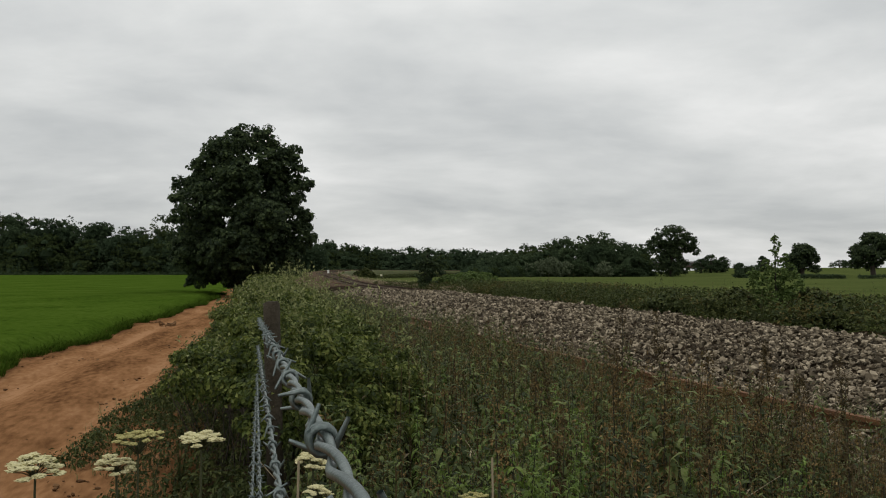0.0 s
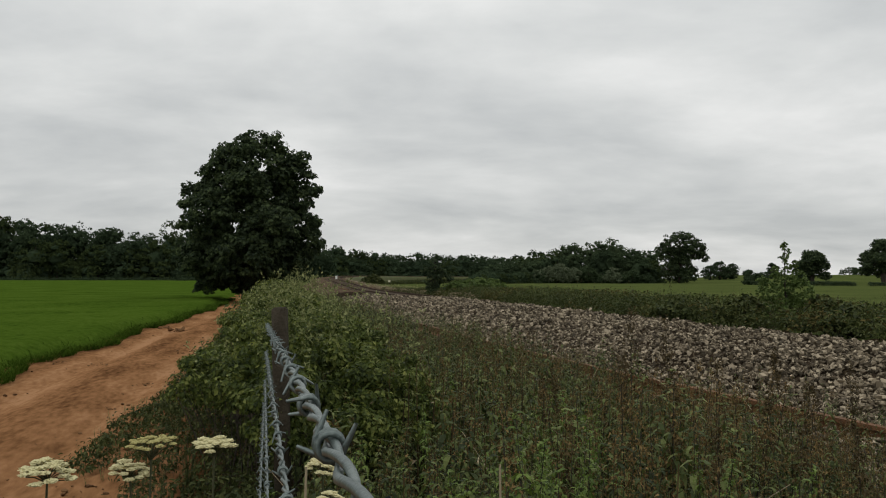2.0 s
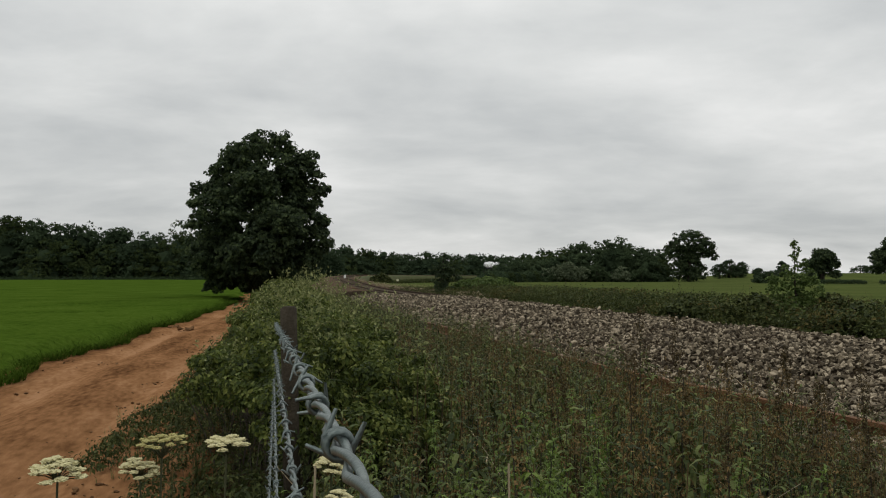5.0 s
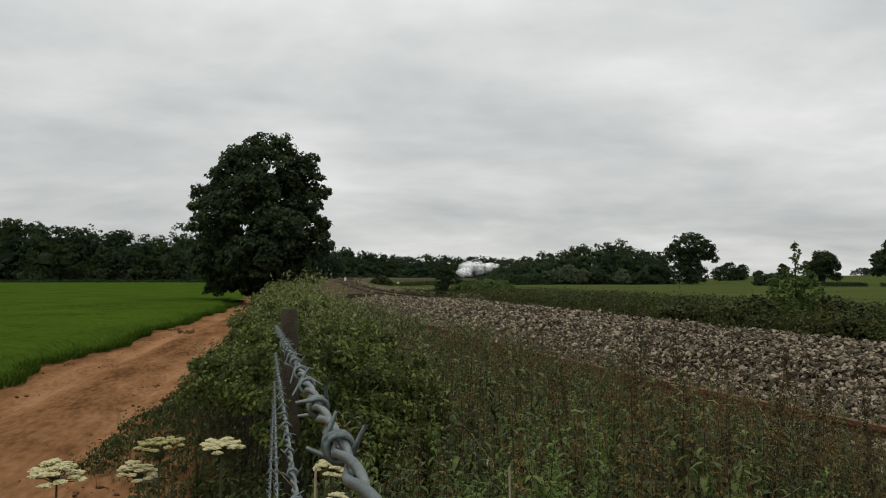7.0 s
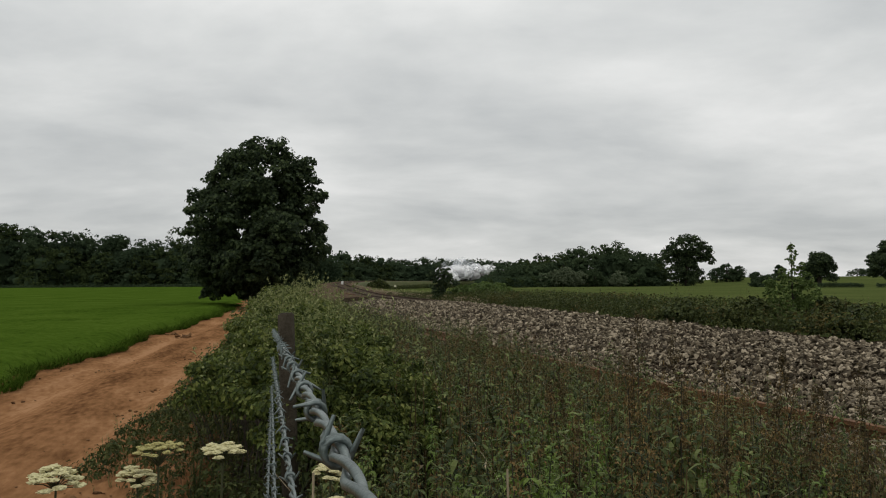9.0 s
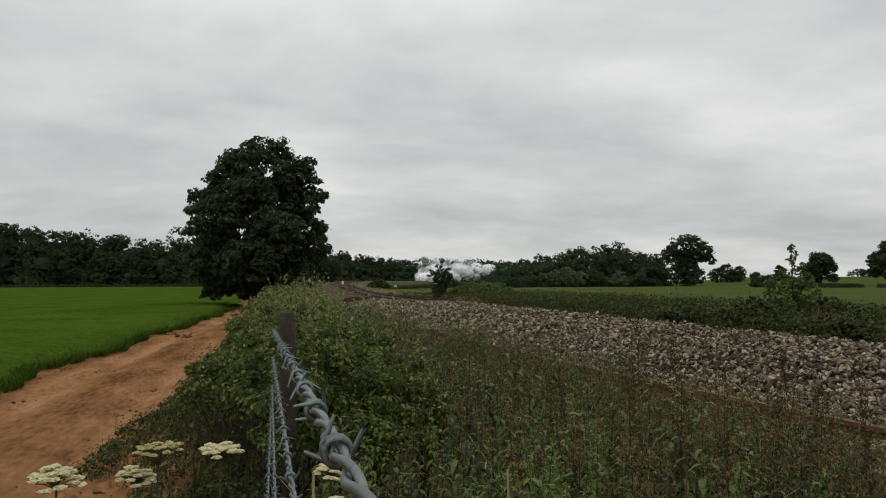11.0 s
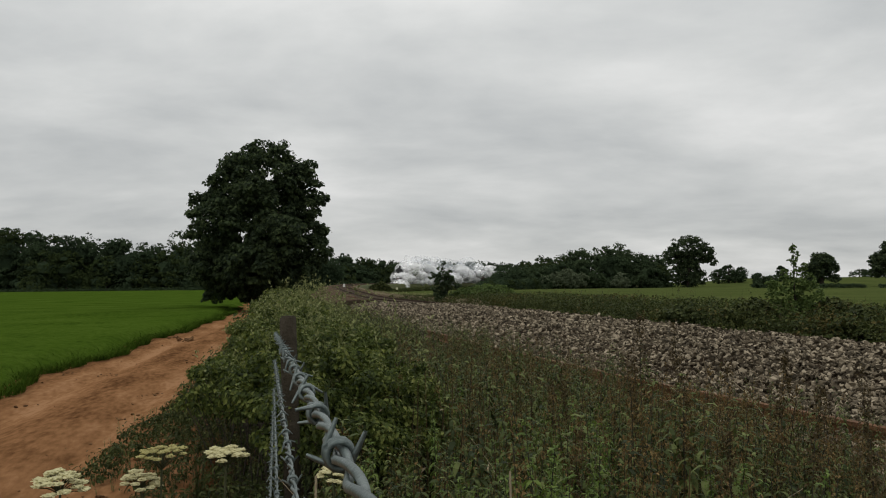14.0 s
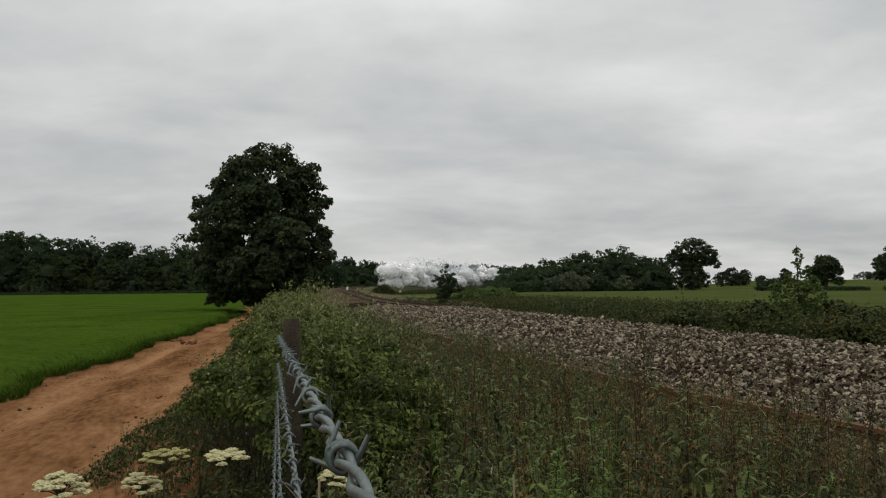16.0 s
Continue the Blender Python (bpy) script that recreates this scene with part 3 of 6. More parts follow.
def build_stones(bed):
    rng = np.random.default_rng(11)
    forms = stone_forms(rng)
    chunks = []

    def strip(s0, s1, o0, o1, count, size, sink):
        s = rng.uniform(s0, s1, count)
        off = rng.uniform(o0, o1, count)
        pick = rng.integers(0, len(forms), count)
        r = size * np.minimum(rng.lognormal(0, 0.28, count), 1.6)
        x, y, h = track_pt(s)
        px, py = x + np.sin(h) * off, y - np.cos(h) * off
        pz = np.maximum(bed_z(off, s), land(px, py) - 0.25 * ss(4.6, 5.2, TRACK_LAT + off) + 0.015) + 0.025 * wave(px, py, 1.5) + 0.02 * wave(px, py, 5.0) + sink + rng.normal(0, 0.022, count)
        pl = np.stack([px, py, pz], -1)
        keep = ~((s > 5.6) & (s < 6.35) & (off > -3.6) & (off < -2.8) & (size < 0.05) & (rng.random(count) < 0.5))
        for k, (v, f) in enumerate(forms):
            q = (pick == k) & keep
            c = int(q.sum())
            chunks.append(scatter(v, f, pl[q], turns(rng.uniform(0, 6.3, c), rng.normal(0, 0.5, c), rng.normal(0, 0.5, c)), r[q]))

    strip(2.5, 14, -4.7, -1.7, 20000, 0.0285, 0.010)
    strip(14, 32, -4.7, -1.7, 10500, 0.041, 0.014)
    strip(32, 47, -4.7, -1.4, 4200, 0.046, 0.0)
    strip(3.0, 20, -4.95, -4.4, 1500, 0.029, 0.015)
    strip(2.5, 8, -4.0, -2.4, 4200, 0.030, 0.016)
    v, f = merge(chunks)
    heap = part("ballast_stones", raw_mesh("ballast_stones", v, f, "stone"), None, bed)
    tagged(heap, kind="stuff")
    shapes = [raw_mesh("stone", v * 0.030, f, "stone_piece") for v, f in forms]
    for i in range(300):
        s, off = rng.uniform(5.6, 6.35), rng.uniform(-3.6, -2.8)
        x, y, h = track_pt(s)
        px, py = float(x + np.sin(h) * off), float(y - np.cos(h) * off)
        z = float(bed_z(off, s) + 0.025 * wave(px, py, 1.5) + 0.02 * wave(px, py, 5.0)) + 0.004
        part("stone", shapes[i % len(shapes)], None, bed, at=Matrix.LocRotScale((px, py, z), Euler(rng.normal(0, 0.6, 2).tolist() + [rng.uniform(0, 6.3)]), Vector((1, 1, 1)) * float(rng.lognormal(0, 0.25))))


def build_old_rails():
    """Lengths of scrap rail lying at the foot of the ballast."""
    prof = [(-0.07, 0), (0.07, 0), (0.014, 0.03), (0.014, 0.11), (0.036, 0.12), (0.036, 0.155), (-0.036, 0.155), (-0.036, 0.12), (-0.014, 0.11), (-0.014, 0.03)]
    m = len(prof)
    for a0, a1, lat0, lat1, lift in ((4.4, 8.0, 4.42, 3.95, 0.17), (8.15, 11.9, 4.0, 3.72, 0.155), (12.05, 18.6, 3.8, 3.6, 0.13), (43.0, 48.0, 4.95, 5.15, 0.16), (64.0, 98.0, 6.35, 6.0, 0.30)):
        lat = (lat0 + lat1) / 2
        me_v = []
        n = 6
        for q in range(n):
            a = -0.5 + q / (n - 1)
            for o, z in prof:
                me_v.append((o, a * (a1 - a0), z))
        f = [(i * m + j, i * m + (j + 1) % m, (i + 1) * m + (j + 1) % m, (i + 1) * m + j) for i in range(n - 1) for j in range(m)]
        x, y = spot(lat, (a0 + a1) / 2)
        thing("scrap_rail", "rust-orange length of old rail lying at the ballast's foot", "rail", "old rails at the ballast", data=raw_mesh("scrap_rail", me_v, f, "rust"),
              at=Matrix.Translation((float(x), float(y), lift)) @ Matrix.Rotation(LEAN + math.atan2(lat0 - lat1, a1 - a0), 4, "Z"))


# ---------------------------------------------------------------- fence
A_TOP = Vector((-0.855, 3.95, 1.159))


def strand_arrays(p, q, phase, pitch=0.10, off=0.0023, rad=0.0019, step=0.0055):
    d = q - p
    n = max(8, int(d.length / step))
    e = d.normalized()
    a = e.cross(Vector((0, 0, 1))).normalized()
    b = a.cross(e)
    t = np.linspace(0, 1, n)
    ang = phase + t * d.length / pitch * 2 * np.pi
    pts = np.array(p)[None] + t[:, None] * np.array(d)[None] + off * (np.cos(ang)[:, None] * np.array(a) + np.sin(ang)[:, None] * np.array(b))
    return tube(pts, np.full(n, rad), 6)


def barb_mesh():
    """A four-pointed barb: two short wires wound round the strand, points standing out (strand along x)."""
    ch = []
    for k, (x0, ph) in enumerate(((-0.0035, 0.4), (0.0035, 2.0))):
        ang = np.linspace(0, 2 * np.pi * 1.25, 16) + ph
        r = 0.0052
        coil = np.stack([x0 + np.linspace(-0.003, 0.003, 16), r * np.cos(ang), r * np.sin(ang)], -1)
        t1 = np.array([0.45 - 0.15 * k, -np.sin(ang[-1]), np.cos(ang[-1])])
        start = coil[0] + np.array([-0.004, np.sin(ang[0]) * 0.0115, -np.cos(ang[0]) * 0.0115])
        end = coil[-1] + t1 / np.linalg.norm(t1) * 0.013
        pts = np.concatenate([[start], coil, [end]])
        ch.append(tube(pts, [0.0009] + [0.0016] * 16 + [0.0009], 5))
    v, f = merge(ch)
    return raw_mesh("barb", v, f, "wire", None, True)


def build_fence():
    # the round timber post
    bm = bmesh.new()
    rng = random.Random(3)
    bmesh.ops.create_cone(bm, cap_ends=True, segments=20, radius1=0.045, radius2=0.042, depth=1.5)
    bmesh.ops.bevel(bm, geom=[e for e in bm.edges if e.verts[0].co.z > 0.7 and e.verts[1].co.z > 0.7], offset=0.008, segments=2, affect="EDGES")
    for v in bm.verts:
        w = 1 + 0.05 * math.sin(v.co.x * 90) + rng.uniform(-0.02, 0.02)
        v.co.x *= w
        v.co.y *= w
    thing("fence_post", "round weathered dark timber fence post carrying barbed wire", "fence post", data=bm_mesh("fence_post", bm, "post", True), at=pose(-0.778, 4.0, 0.497, 1, -1.5, 0))
    barb = barb_mesh()
    rnd = random.Random(8)
    ends = [(A_TOP, Vector((-0.0217, 0.22, 1.3376)), -0.35), (Vector((-0.858, 3.95, 1.02)), Vector((-0.148, 0.785, 1.176)), 0.1),
            (Vector((-0.862, 3.95, 0.876)), Vector((-0.342, 1.6, 0.944)), 0.2), (Vector((-0.866, 3.95, 0.76)), Vector((-0.425, 1.9, 0.86)), 0.3)]
    for i, (p, q, near) in enumerate(ends):
        d = (q - p).normalized()
        end = p + d * ((near - p.y) / d.y)
        wire = thing("barbed_wire", ("taut top strand of galvanised barbed wire stapled to a post", "lower strand of galvanised barbed wire stapled to a post")[i > 0], "barbed wire", "fence wires")
        for ph in (0.0, math.pi):
            v, f = strand_arrays(p, end, ph, step=0.006 if i == 0 else 0.009)
            part("strand", raw_mesh("strand", v, f, "wire", None, True), None, wire)
        # the staple that holds it
        ang = np.linspace(-0.2, math.pi + 0.2, 12)
        hoop = np.stack([0.012 * np.sin(ang) * -1 + 0.010, np.zeros(12), 0.008 * np.cos(ang)], -1) * [1, 1, 1] + np.array(p)
        v, f = tube(hoop, np.full(12, 0.0016), 6)
        part("staple", raw_mesh("staple", v, f, "wire", None, True), None, wire)
        length = (end - p).length
        turn = d.to_track_quat("X", "Z").to_matrix().to_4x4()
        # the barb nearest the viewer sits 3.735 m from the post on the top strand
        gap = 0.140
        pos = (3.735 % gap) if i == 0 else 0.05
        while pos < length:
            roll = 2.32 if i == 0 and abs(pos - 3.735) < 0.03 else rnd.uniform(0, 6.28)
            part("barb", barb, None, wire, at=Matrix.Translation(p + d * pos) @ turn @ Matrix.Rotation(roll, 4, "X"))
            pos += gap + rnd.uniform(-0.006, 0.006) * (i > 0)


# ---------------------------------------------------------------- plants near the viewer


def plant_form(rng, kind, rich=1.0, fine=1.0):
    """One weed of height 1: arrays of triangles and material numbers (0 leaf, 1 stem, 2 seed)."""
    vs, fs, mi, base = [], [], [], 0

    def add(v, f, m):
        nonlocal base
        vs.append(np.asarray(v, float))
        fs.append(np.asarray(f) + base)
        mi.extend([m] * len(f))
        base += len(v)

    lean = rng.normal(0, 0.05, 2)
    spine = lambda t: np.array([lean[0] * t * t, lean[1] * t * t, t])
    prism_v, prism_f = [], []
    w = 0.0034 if kind != "grass" else 0.0034
    for t in (0, 0.5, 1.0):
        for a in range(3):
            prism_v.append(spine(t) + np.array([math.cos(a * 2.09), math.sin(a * 2.09), 0]) * w * (1.1 - 0.7 * t))
    for i in range(2):
        for a in range(3):
            b = (a + 1) % 3
            prism_f += [(i * 3 + a, i * 3 + b, i * 3 + 3 + b), (i * 3 + a, i * 3 + 3 + b, i * 3 + 3 + a)]
    add(prism_v, prism_f, 1)
    def specks(n, centre, spread, size):
        R = turns(rng.uniform(0, 6.3, n), rng.normal(0.8, 0.7, n), rng.normal(0, 0.8, n))
        v, f = scatter(SPECK_V, SPECK_F, np.asarray(centre) + rng.normal(0, 1, (n, 3)) * spread, R, size * rng.uniform(0.6, 1.4, n))
        add(v, f, 2)

    if kind in ("nettle", "mug"):
        nodes = int((15 if kind == "nettle" else 17) * rich)
        turn = rng.uniform(0, 6.3)
        for k in range(nodes):
            t = 0.30 + 0.70 * k / (nodes - 1)
            size = (0.128 * (1.10 - 0.70 * t ** 2) if kind == "nettle" else 0.11 * (1.1 - 0.7 * t)) / rich ** 0.5 * fine
            for side in range(3 if rich > 0.9 else 2):
                yaw = turn + k * 1.57 + side * 3.14 + rng.normal(0, 0.25) + (side == 2) * 1.5
                R = turns(np.array([yaw]), np.array([rng.normal(0.30 if t < 0.9 else -0.3, 0.24)]), np.array([rng.normal(0, 0.25)]))
                v, f = scatter(np.array(NETTLE_V) * [1, 1.0 if kind == "nettle" else 0.7, 1], NETTLE_F, [spine(t)], R, np.array([size * rng.uniform(0.75, 1.2) * (0.7 if side == 2 else 1)]))
                add(v, f, 0)
            if kind == "nettle" and t > 0.55:
                # strings of small seeds hanging below the leaf pairs
                for side in range(2):
                    a = turn + k * 1.57 + side * 3.14 + 0.8
                    o = 0.03 * (1.4 - t)
                    specks(int(5 * rich), spine(t) + np.array([o * math.cos(a), o * math.sin(a), -0.02]), [0.007, 0.007, 0.014], 0.012)
    if kind in ("seed", "mug"):
        # a branched fuzzy spire
        n = int((22 if kind == "seed" else 6) * rich)
        for k in range(n):
            t = rng.uniform(0.45 if kind == "seed" else 0.8, 1.02)
            a, o = rng.uniform(0, 6.3), rng.uniform(0.0, 0.075) * (1.12 - t) / 0.6
            specks(9, spine(t) + np.array([o * math.cos(a), o * math.sin(a), o * 0.5]), [0.009, 0.009, 0.016], 0.012 * (1.2 if rich > 2 else 1.0))
    if kind == "seed":
        for k in range(9):
            t = rng.uniform(0.1, 0.55)
            R = turns(rng.uniform(0, 6.3, 1), rng.normal(0.2, 0.4, 1), rng.normal(0, 0.4, 1))
            v, f = scatter(np.array(LEAF_V) * [1, 0.5, 1], LEAF_F, [spine(t)], R, np.array([0.085]))
            add(v, f, 0)
    if kind == "grass":
        for k in range(7):
            a, l = rng.uniform(0, 6.3), rng.uniform(0.5, 0.95)
            d = np.array([math.cos(a), math.sin(a), 0])
            s = np.array([-d[1], d[0], 0]) * 0.008
            m = d * 0.12 * l + np.array([0, 0, l * 0.7])
            add([-s, s, m + s * 0.8, m - s * 0.8, d * (0.25 + 0.2 * l) + np.array([0, 0, l * 0.85])], [(0, 1, 2), (0, 2, 3), (3, 2, 4)], 0)
    return np.concatenate(vs), np.concatenate(fs), np.array(mi)


def sow(name, label, category, kinds, weights, places, heights, rng, mats, variants=5, rich=1.0, fine=1.0):
    """Plants of several kinds at places (n, 3), joined into one growth."""
    forms = [[plant_form(rng, k, rich, fine) for _ in range(variants)] for k in kinds]
    n = len(places)
    which = rng.choice(len(kinds), n, p=np.asarray(weights) / np.sum(weights))
    var = rng.integers(0, variants, n)
    V, F, I, base = [], [], [], 0
    for a in range(len(kinds)):
        for b in range(variants):
            q = (which == a) & (var == b)
            c = int(q.sum())
            if not c:
                continue
            v, f, mi = forms[a][b]
            hh = heights[q] * rng.uniform(0.8, 1.15, c)
            wv, wf = scatter(v, f, places[q], turns(rng.uniform(0, 6.3, c), rng.normal(0, 0.09, c), rng.normal(0, 0.09, c)), np.stack([hh * 0.95, hh * 0.95, hh], -1))
            V.append(wv)
            F.append(wf + base)
            I.append(np.tile(mi, c))
            base += len(wv)
    ob = new(name, raw_mesh(name, np.concatenate(V), np.concatenate(F), mats, np.concatenate(I)))
    return tagged(ob, label, category, kind="stuff")


def weed_height(lat):
    return np.interp(lat, [0, 1.2, 2.0, 2.6, 3.2, 3.8], [0.84, 0.81, 0.67, 0.49, 0.31, 0.14])


def build_weeds():
    rng = np.random.default_rng(21)

    def area(n, l0, l1, a0, a1, bias=1.0):
        la = rng.uniform(l0, l1, n)
        al = a0 + (a1 - a0) * rng.random(n) ** bias
        x, y = spot(la, al)
        keep = (np.hypot(x, y) > 1.5) & ~((la < -0.42) & (al < 1.95))
        la, al, x, y = la[keep], al[keep], x[keep], y[keep]
        return la, al, np.stack([x, y, land(x, y) - 0.02], -1)

    patch = lambda p: 0.5 + 0.5 * wave(p[:, 0], p[:, 1], 1.1)
    # tall growth between fence and ballast
    la, al, p = area(3900, 0.15, 4.7, 0.4, 12, 1.15)
    q = la < np.interp(al, [5.5, 10], [4.6, 3.9])
    la, al, p = la[q], al[q], p[q]
    h = (weed_height(la) - 0.45 * ss(2.4, 3.0, la) * ss(7.0, 8.0, al) * ss(11.8, 11, al) * weed_height(la) + 0.17 * ss(8.5, 5.5, al) * ss(1.0, 2.5, la) + 0.18 * ss(10.5, 13, al) * ss(0.8, 2, la)) * (0.62 + 0.48 * patch(p)) * rng.uniform(0.72, 1.12, len(p))
    brown = wave(p[:, 0] + 3, p[:, 1] * 0.8, 1.0) + 0.35 * ss(1.6, 2.8, la) + rng.normal(0, 0.18, len(p)) > 0.18
    g = ~brown
    near = al < 4.5
    for q, rich in ((near, 1.0), (~near, 0.75)):
        sow("nettle_bed", "dense dark green nettles and weeds beside the fence", "weeds", ["nettle", "mug", "grass"], [6, 1.2, 0.25], p[g & q], h[g & q], rng, ["nettle", "stem", "seed"], rich=rich)
        sow("browning_nettles", "nettles hung with brown seed strings beside the fence", "weeds", ["nettle", "mug"], [6, 2], p[brown & q], h[brown & q], rng, ["nettle", "stem", "seed"], rich=rich)
    la, al, p = area(1250, 0.3, 4.3, 12, 34)
    h = (0.13 * ss(1.6, 2.4, la) * ss(24, 17, al) + weed_height(la) - 0.22 * ss(2.4, 3.0, la) * ss(7.0, 8.0, al) * ss(11.8, 11, al) * weed_height(la) + 0.17 * ss(8.5, 5.5, al) * ss(1.0, 2.5, la) + 0.18 * ss(10.5, 13, al) * ss(0.8, 2, la)) * (0.8 + 0.28 * patch(p))
    sow("weed_strip", "rough weeds along the railway, green and brown", "weeds", ["nettle", "mug", "grass"], [5, 3, 1], p, h, rng, ["nettle", "stem", "seed"], rich=0.6)
    la, al, p = area(1700, 0.6, 3.9, 1.2, 14, 1.2)
    q = (wave(p[:, 0] + 3, p[:, 1] * 0.8, 1.0) + 0.35 * ss(1.6, 2.8, la) > 0.2) | (rng.random(len(p)) < 0.1)
    la, al, p = la[q], al[q], p[q]
    h = (1.12 * weed_height(la) + 0.17 * ss(8.5, 6.0, al) * ss(1.0, 2.5, la)) * (0.8 + 0.25 * patch(p))
    sow("seeding_dock", "brown seeding dock stems standing among nettles", "weeds", ["seed"], [1], p, h, rng, ["nettle", "stem", "seed"], 8, rich=0.9)
    # fresh green tufts
    la, al, p = area(900, 0.25, 3.4, 1.5, 8)
    q = wave(p[:, 0] * 1.3, p[:, 1] * 1.3, 2.0) > 0.42
    sow("fresh_nettles", "bright fresh green nettle tops among darker weeds", "weeds", ["nettle"], [1], p[q], 0.9 * weed_height(la[q]), rng, ["lush", "stem", "lush"], fine=0.7)
    c = np.concatenate([np.stack([x + rng.normal(0, 0.09, 14), y + rng.normal(0, 0.09, 14), np.zeros(14)], -1) for x, y in ((0.30, 2.05), (-0.13, 2.0), (0.16, 2.1), (0.9, 2.3), (0.62, 3.4))])
    tall = np.repeat([0.95, 0.80, 0.80, 0.80, 0.80], 14)
    sow("nettle_clump", "bright fresh green nettle clumps in front", "weeds", ["nettle"], [1], c, tall, rng, ["lush", "stem", "lush"], rich=1.3, fine=0.65)
    # dry pale stalks
    la, al, p = area(70, 0.2, 4.2, 1.5, 12)
    ch = []
    for i in range(len(p)):
        t = np.linspace(0, 1, 6)[:, None]
        d = np.array([rng.normal(0, 0.16), rng.normal(0, 0.16), 1.0]) * rng.uniform(0.6, 0.9)
        b = np.array([rng.normal(0, 0.3), rng.normal(0, 0.3), -0.12])
        ch.append(tube(p[i] + t * d + t * t * b, [0.0035, 0.003, 0.0026, 0.0022, 0.0016, 0.001], 4))
    v, f = merge(ch)
    tagged(new("dry_stalks", raw_mesh("dry_stalks", v, f, "dry")), "pale dry stalks leaning among the weeds", "stalks", kind="stuff")
    # dark bare stalks of last year's docks
    la, al, p = area(150, 0.4, 3.6, 1.6, 8)
    ch = []
    for i in range(len(p)):
        d = np.array([rng.normal(0, 0.05), rng.normal(0, 0.05), 1.0]) * float(weed_height(la[i])) * rng.uniform(0.85, 1.12)
        ch.append(tube(p[i] + np.linspace(0, 1, 3)[:, None] * d, [0.0045, 0.004, 0.002], 5))
    v, f = merge(ch)
    tagged(new("dark_stalks", raw_mesh("dark_stalks", v, f, "dock")), "dark upright stalks among the nettles", "stalks", kind="stuff")
    # withered scraps caught in the growth
    la, al, p = area(160, 0.2, 3.6, 1.3, 9)
    p[:, 2] += weed_height(la) * rng.uniform(0.45, 0.95, len(p))
    v, f = leaves(p, 0.035, rng, 0.4, form=np.array(LEAF_V) * [1, 0.6, 1])
    tagged(new("withered_leaves", raw_mesh("withered_leaves", v, f, "dry")), "small pale withered leaves among the weeds", "weeds", kind="stuff")
    # low growth on the lane side of the fence
    la, al, p = area(1300, -1.65, 0.1, 0.8, 16, 1.1)
    q = la > np.interp(al, [3, 5.5, 6.1, 8, 10], [-0.75, -0.85, -1.42, -1.38, -1.15])
    la, al, p = la[q], al[q], p[q]
    h = (0.13 + 0.30 * ss(-1.25, -0.3, la)) * (0.7 + 0.5 * patch(p))
    sow("verge_growth", "rough green verge of nettles and grass by the lane", "weeds", ["nettle", "mug", "grass", "seed"], [4, 3, 2, 0.35], p, h, rng, ["bank", "stem", "seed"], rich=0.7, fine=0.7)
    # close-set clumps of leaves under them
    la, al, p = area(2300, -1.75, 0.1, 1.8, 18, 1.2)
    fl, fa = rng.uniform(-0.72, 0.1, 420), rng.uniform(1.95, 4.2, 420)
    fx, fy = spot(fl, fa)
    la, al, p = np.concatenate([la, fl]), np.concatenate([al, fa]), np.concatenate([p, np.stack([fx, fy, land(fx, fy)], -1)])
    edge = la + 0.12 * wave(p[:, 0], p[:, 1], 1.7) - np.interp(al, [3, 5.5, 6.1, 8, 10], [-0.75, -0.9, -1.5, -1.4, -1.2])
    q = edge > 0
    p, edge = p[q], edge[q]
    p[:, 2] += 0.02 + rng.random(len(p)) * (0.03 + 0.30 * ss(0.0, 0.7, edge))
    v, f = spray(p, 24, 0.05 + 0.07 * rng.random(len(p)), 0.036, rng, form=np.array(LEAF_V) * [1, 1.2, 1], reach=(0.4, 1.2))
    tagged(new("verge_leaves", raw_mesh("verge_leaves", v, f, "bank")), "low green leaves covering the verge", "weeds", kind="stuff")
    # thin dry grass where verge meets earth
    la, al, p = area(700, -1.9, -0.6, 3, 20, 1.3)
    edge = la - np.interp(al, [3, 5.5, 6.1, 8, 10], [-0.75, -0.9, -1.5, -1.4, -1.2])
    q = np.abs(edge) < 0.16
    sow("verge_grass", "short yellowish grass at the edge of the lane", "grass", ["grass"], [1], p[q], rng.uniform(0.06, 0.16, int(q.sum())), rng, ["sprig", "stem", "seed"])
    la, al, p = area(520, -0.75, -0.1, 16, 45)
    sow("lane_edge_growth", "green weeds along the lane's edge", "weeds", ["nettle", "grass"], [2, 2], p, rng.uniform(0.10, 0.2, len(p)), rng, ["bank", "stem", "seed"], rich=0.7)
    # brown seeding plants along the foot of the stones
    la, al, p = area(900, 2.8, 4.1, 4.0, 13.5)
    q = la < np.interp(al, [5.0, 8.0, 12.0], [4.3, 3.75, 3.45])
    la, al, p = la[q], al[q], p[q]
    sow("foot_weeds", "brown seeding weeds and green leaves at the ballast's foot", "weeds", ["seed", "mug", "nettle"], [4, 2, 2], p, rng.uniform(0.28, 0.82, len(p)) * np.interp(la, [2.9, 4.1], [1.0, 0.72]) * (0.75 + 0.35 * patch(p)), rng, ["nettle", "stem", "seed"], rich=0.8)
    # tall growth hiding the scrap rails but for a stretch
    la, al, p = area(400, -0.75, 0.0, 7.5, 13.5)
    rx, ry = spot(la + np.interp(al, [6.9, 8.0, 12.0, 13.5], [3.95, 3.8, 3.55, 3.5]), al)
    p = np.stack([rx, ry, land(rx, ry)], -1)
    sow("rail_weeds", "dark nettles and brown weeds grown up before the scrap rails", "weeds", ["nettle", "mug", "seed"], [5, 2, 1.5], p, 0.52 * (0.7 + 0.45 * patch(p * 1.7)) * rng.uniform(0.75, 1.2, len(p)), rng, ["nettle", "stem", "seed"], rich=0.8)
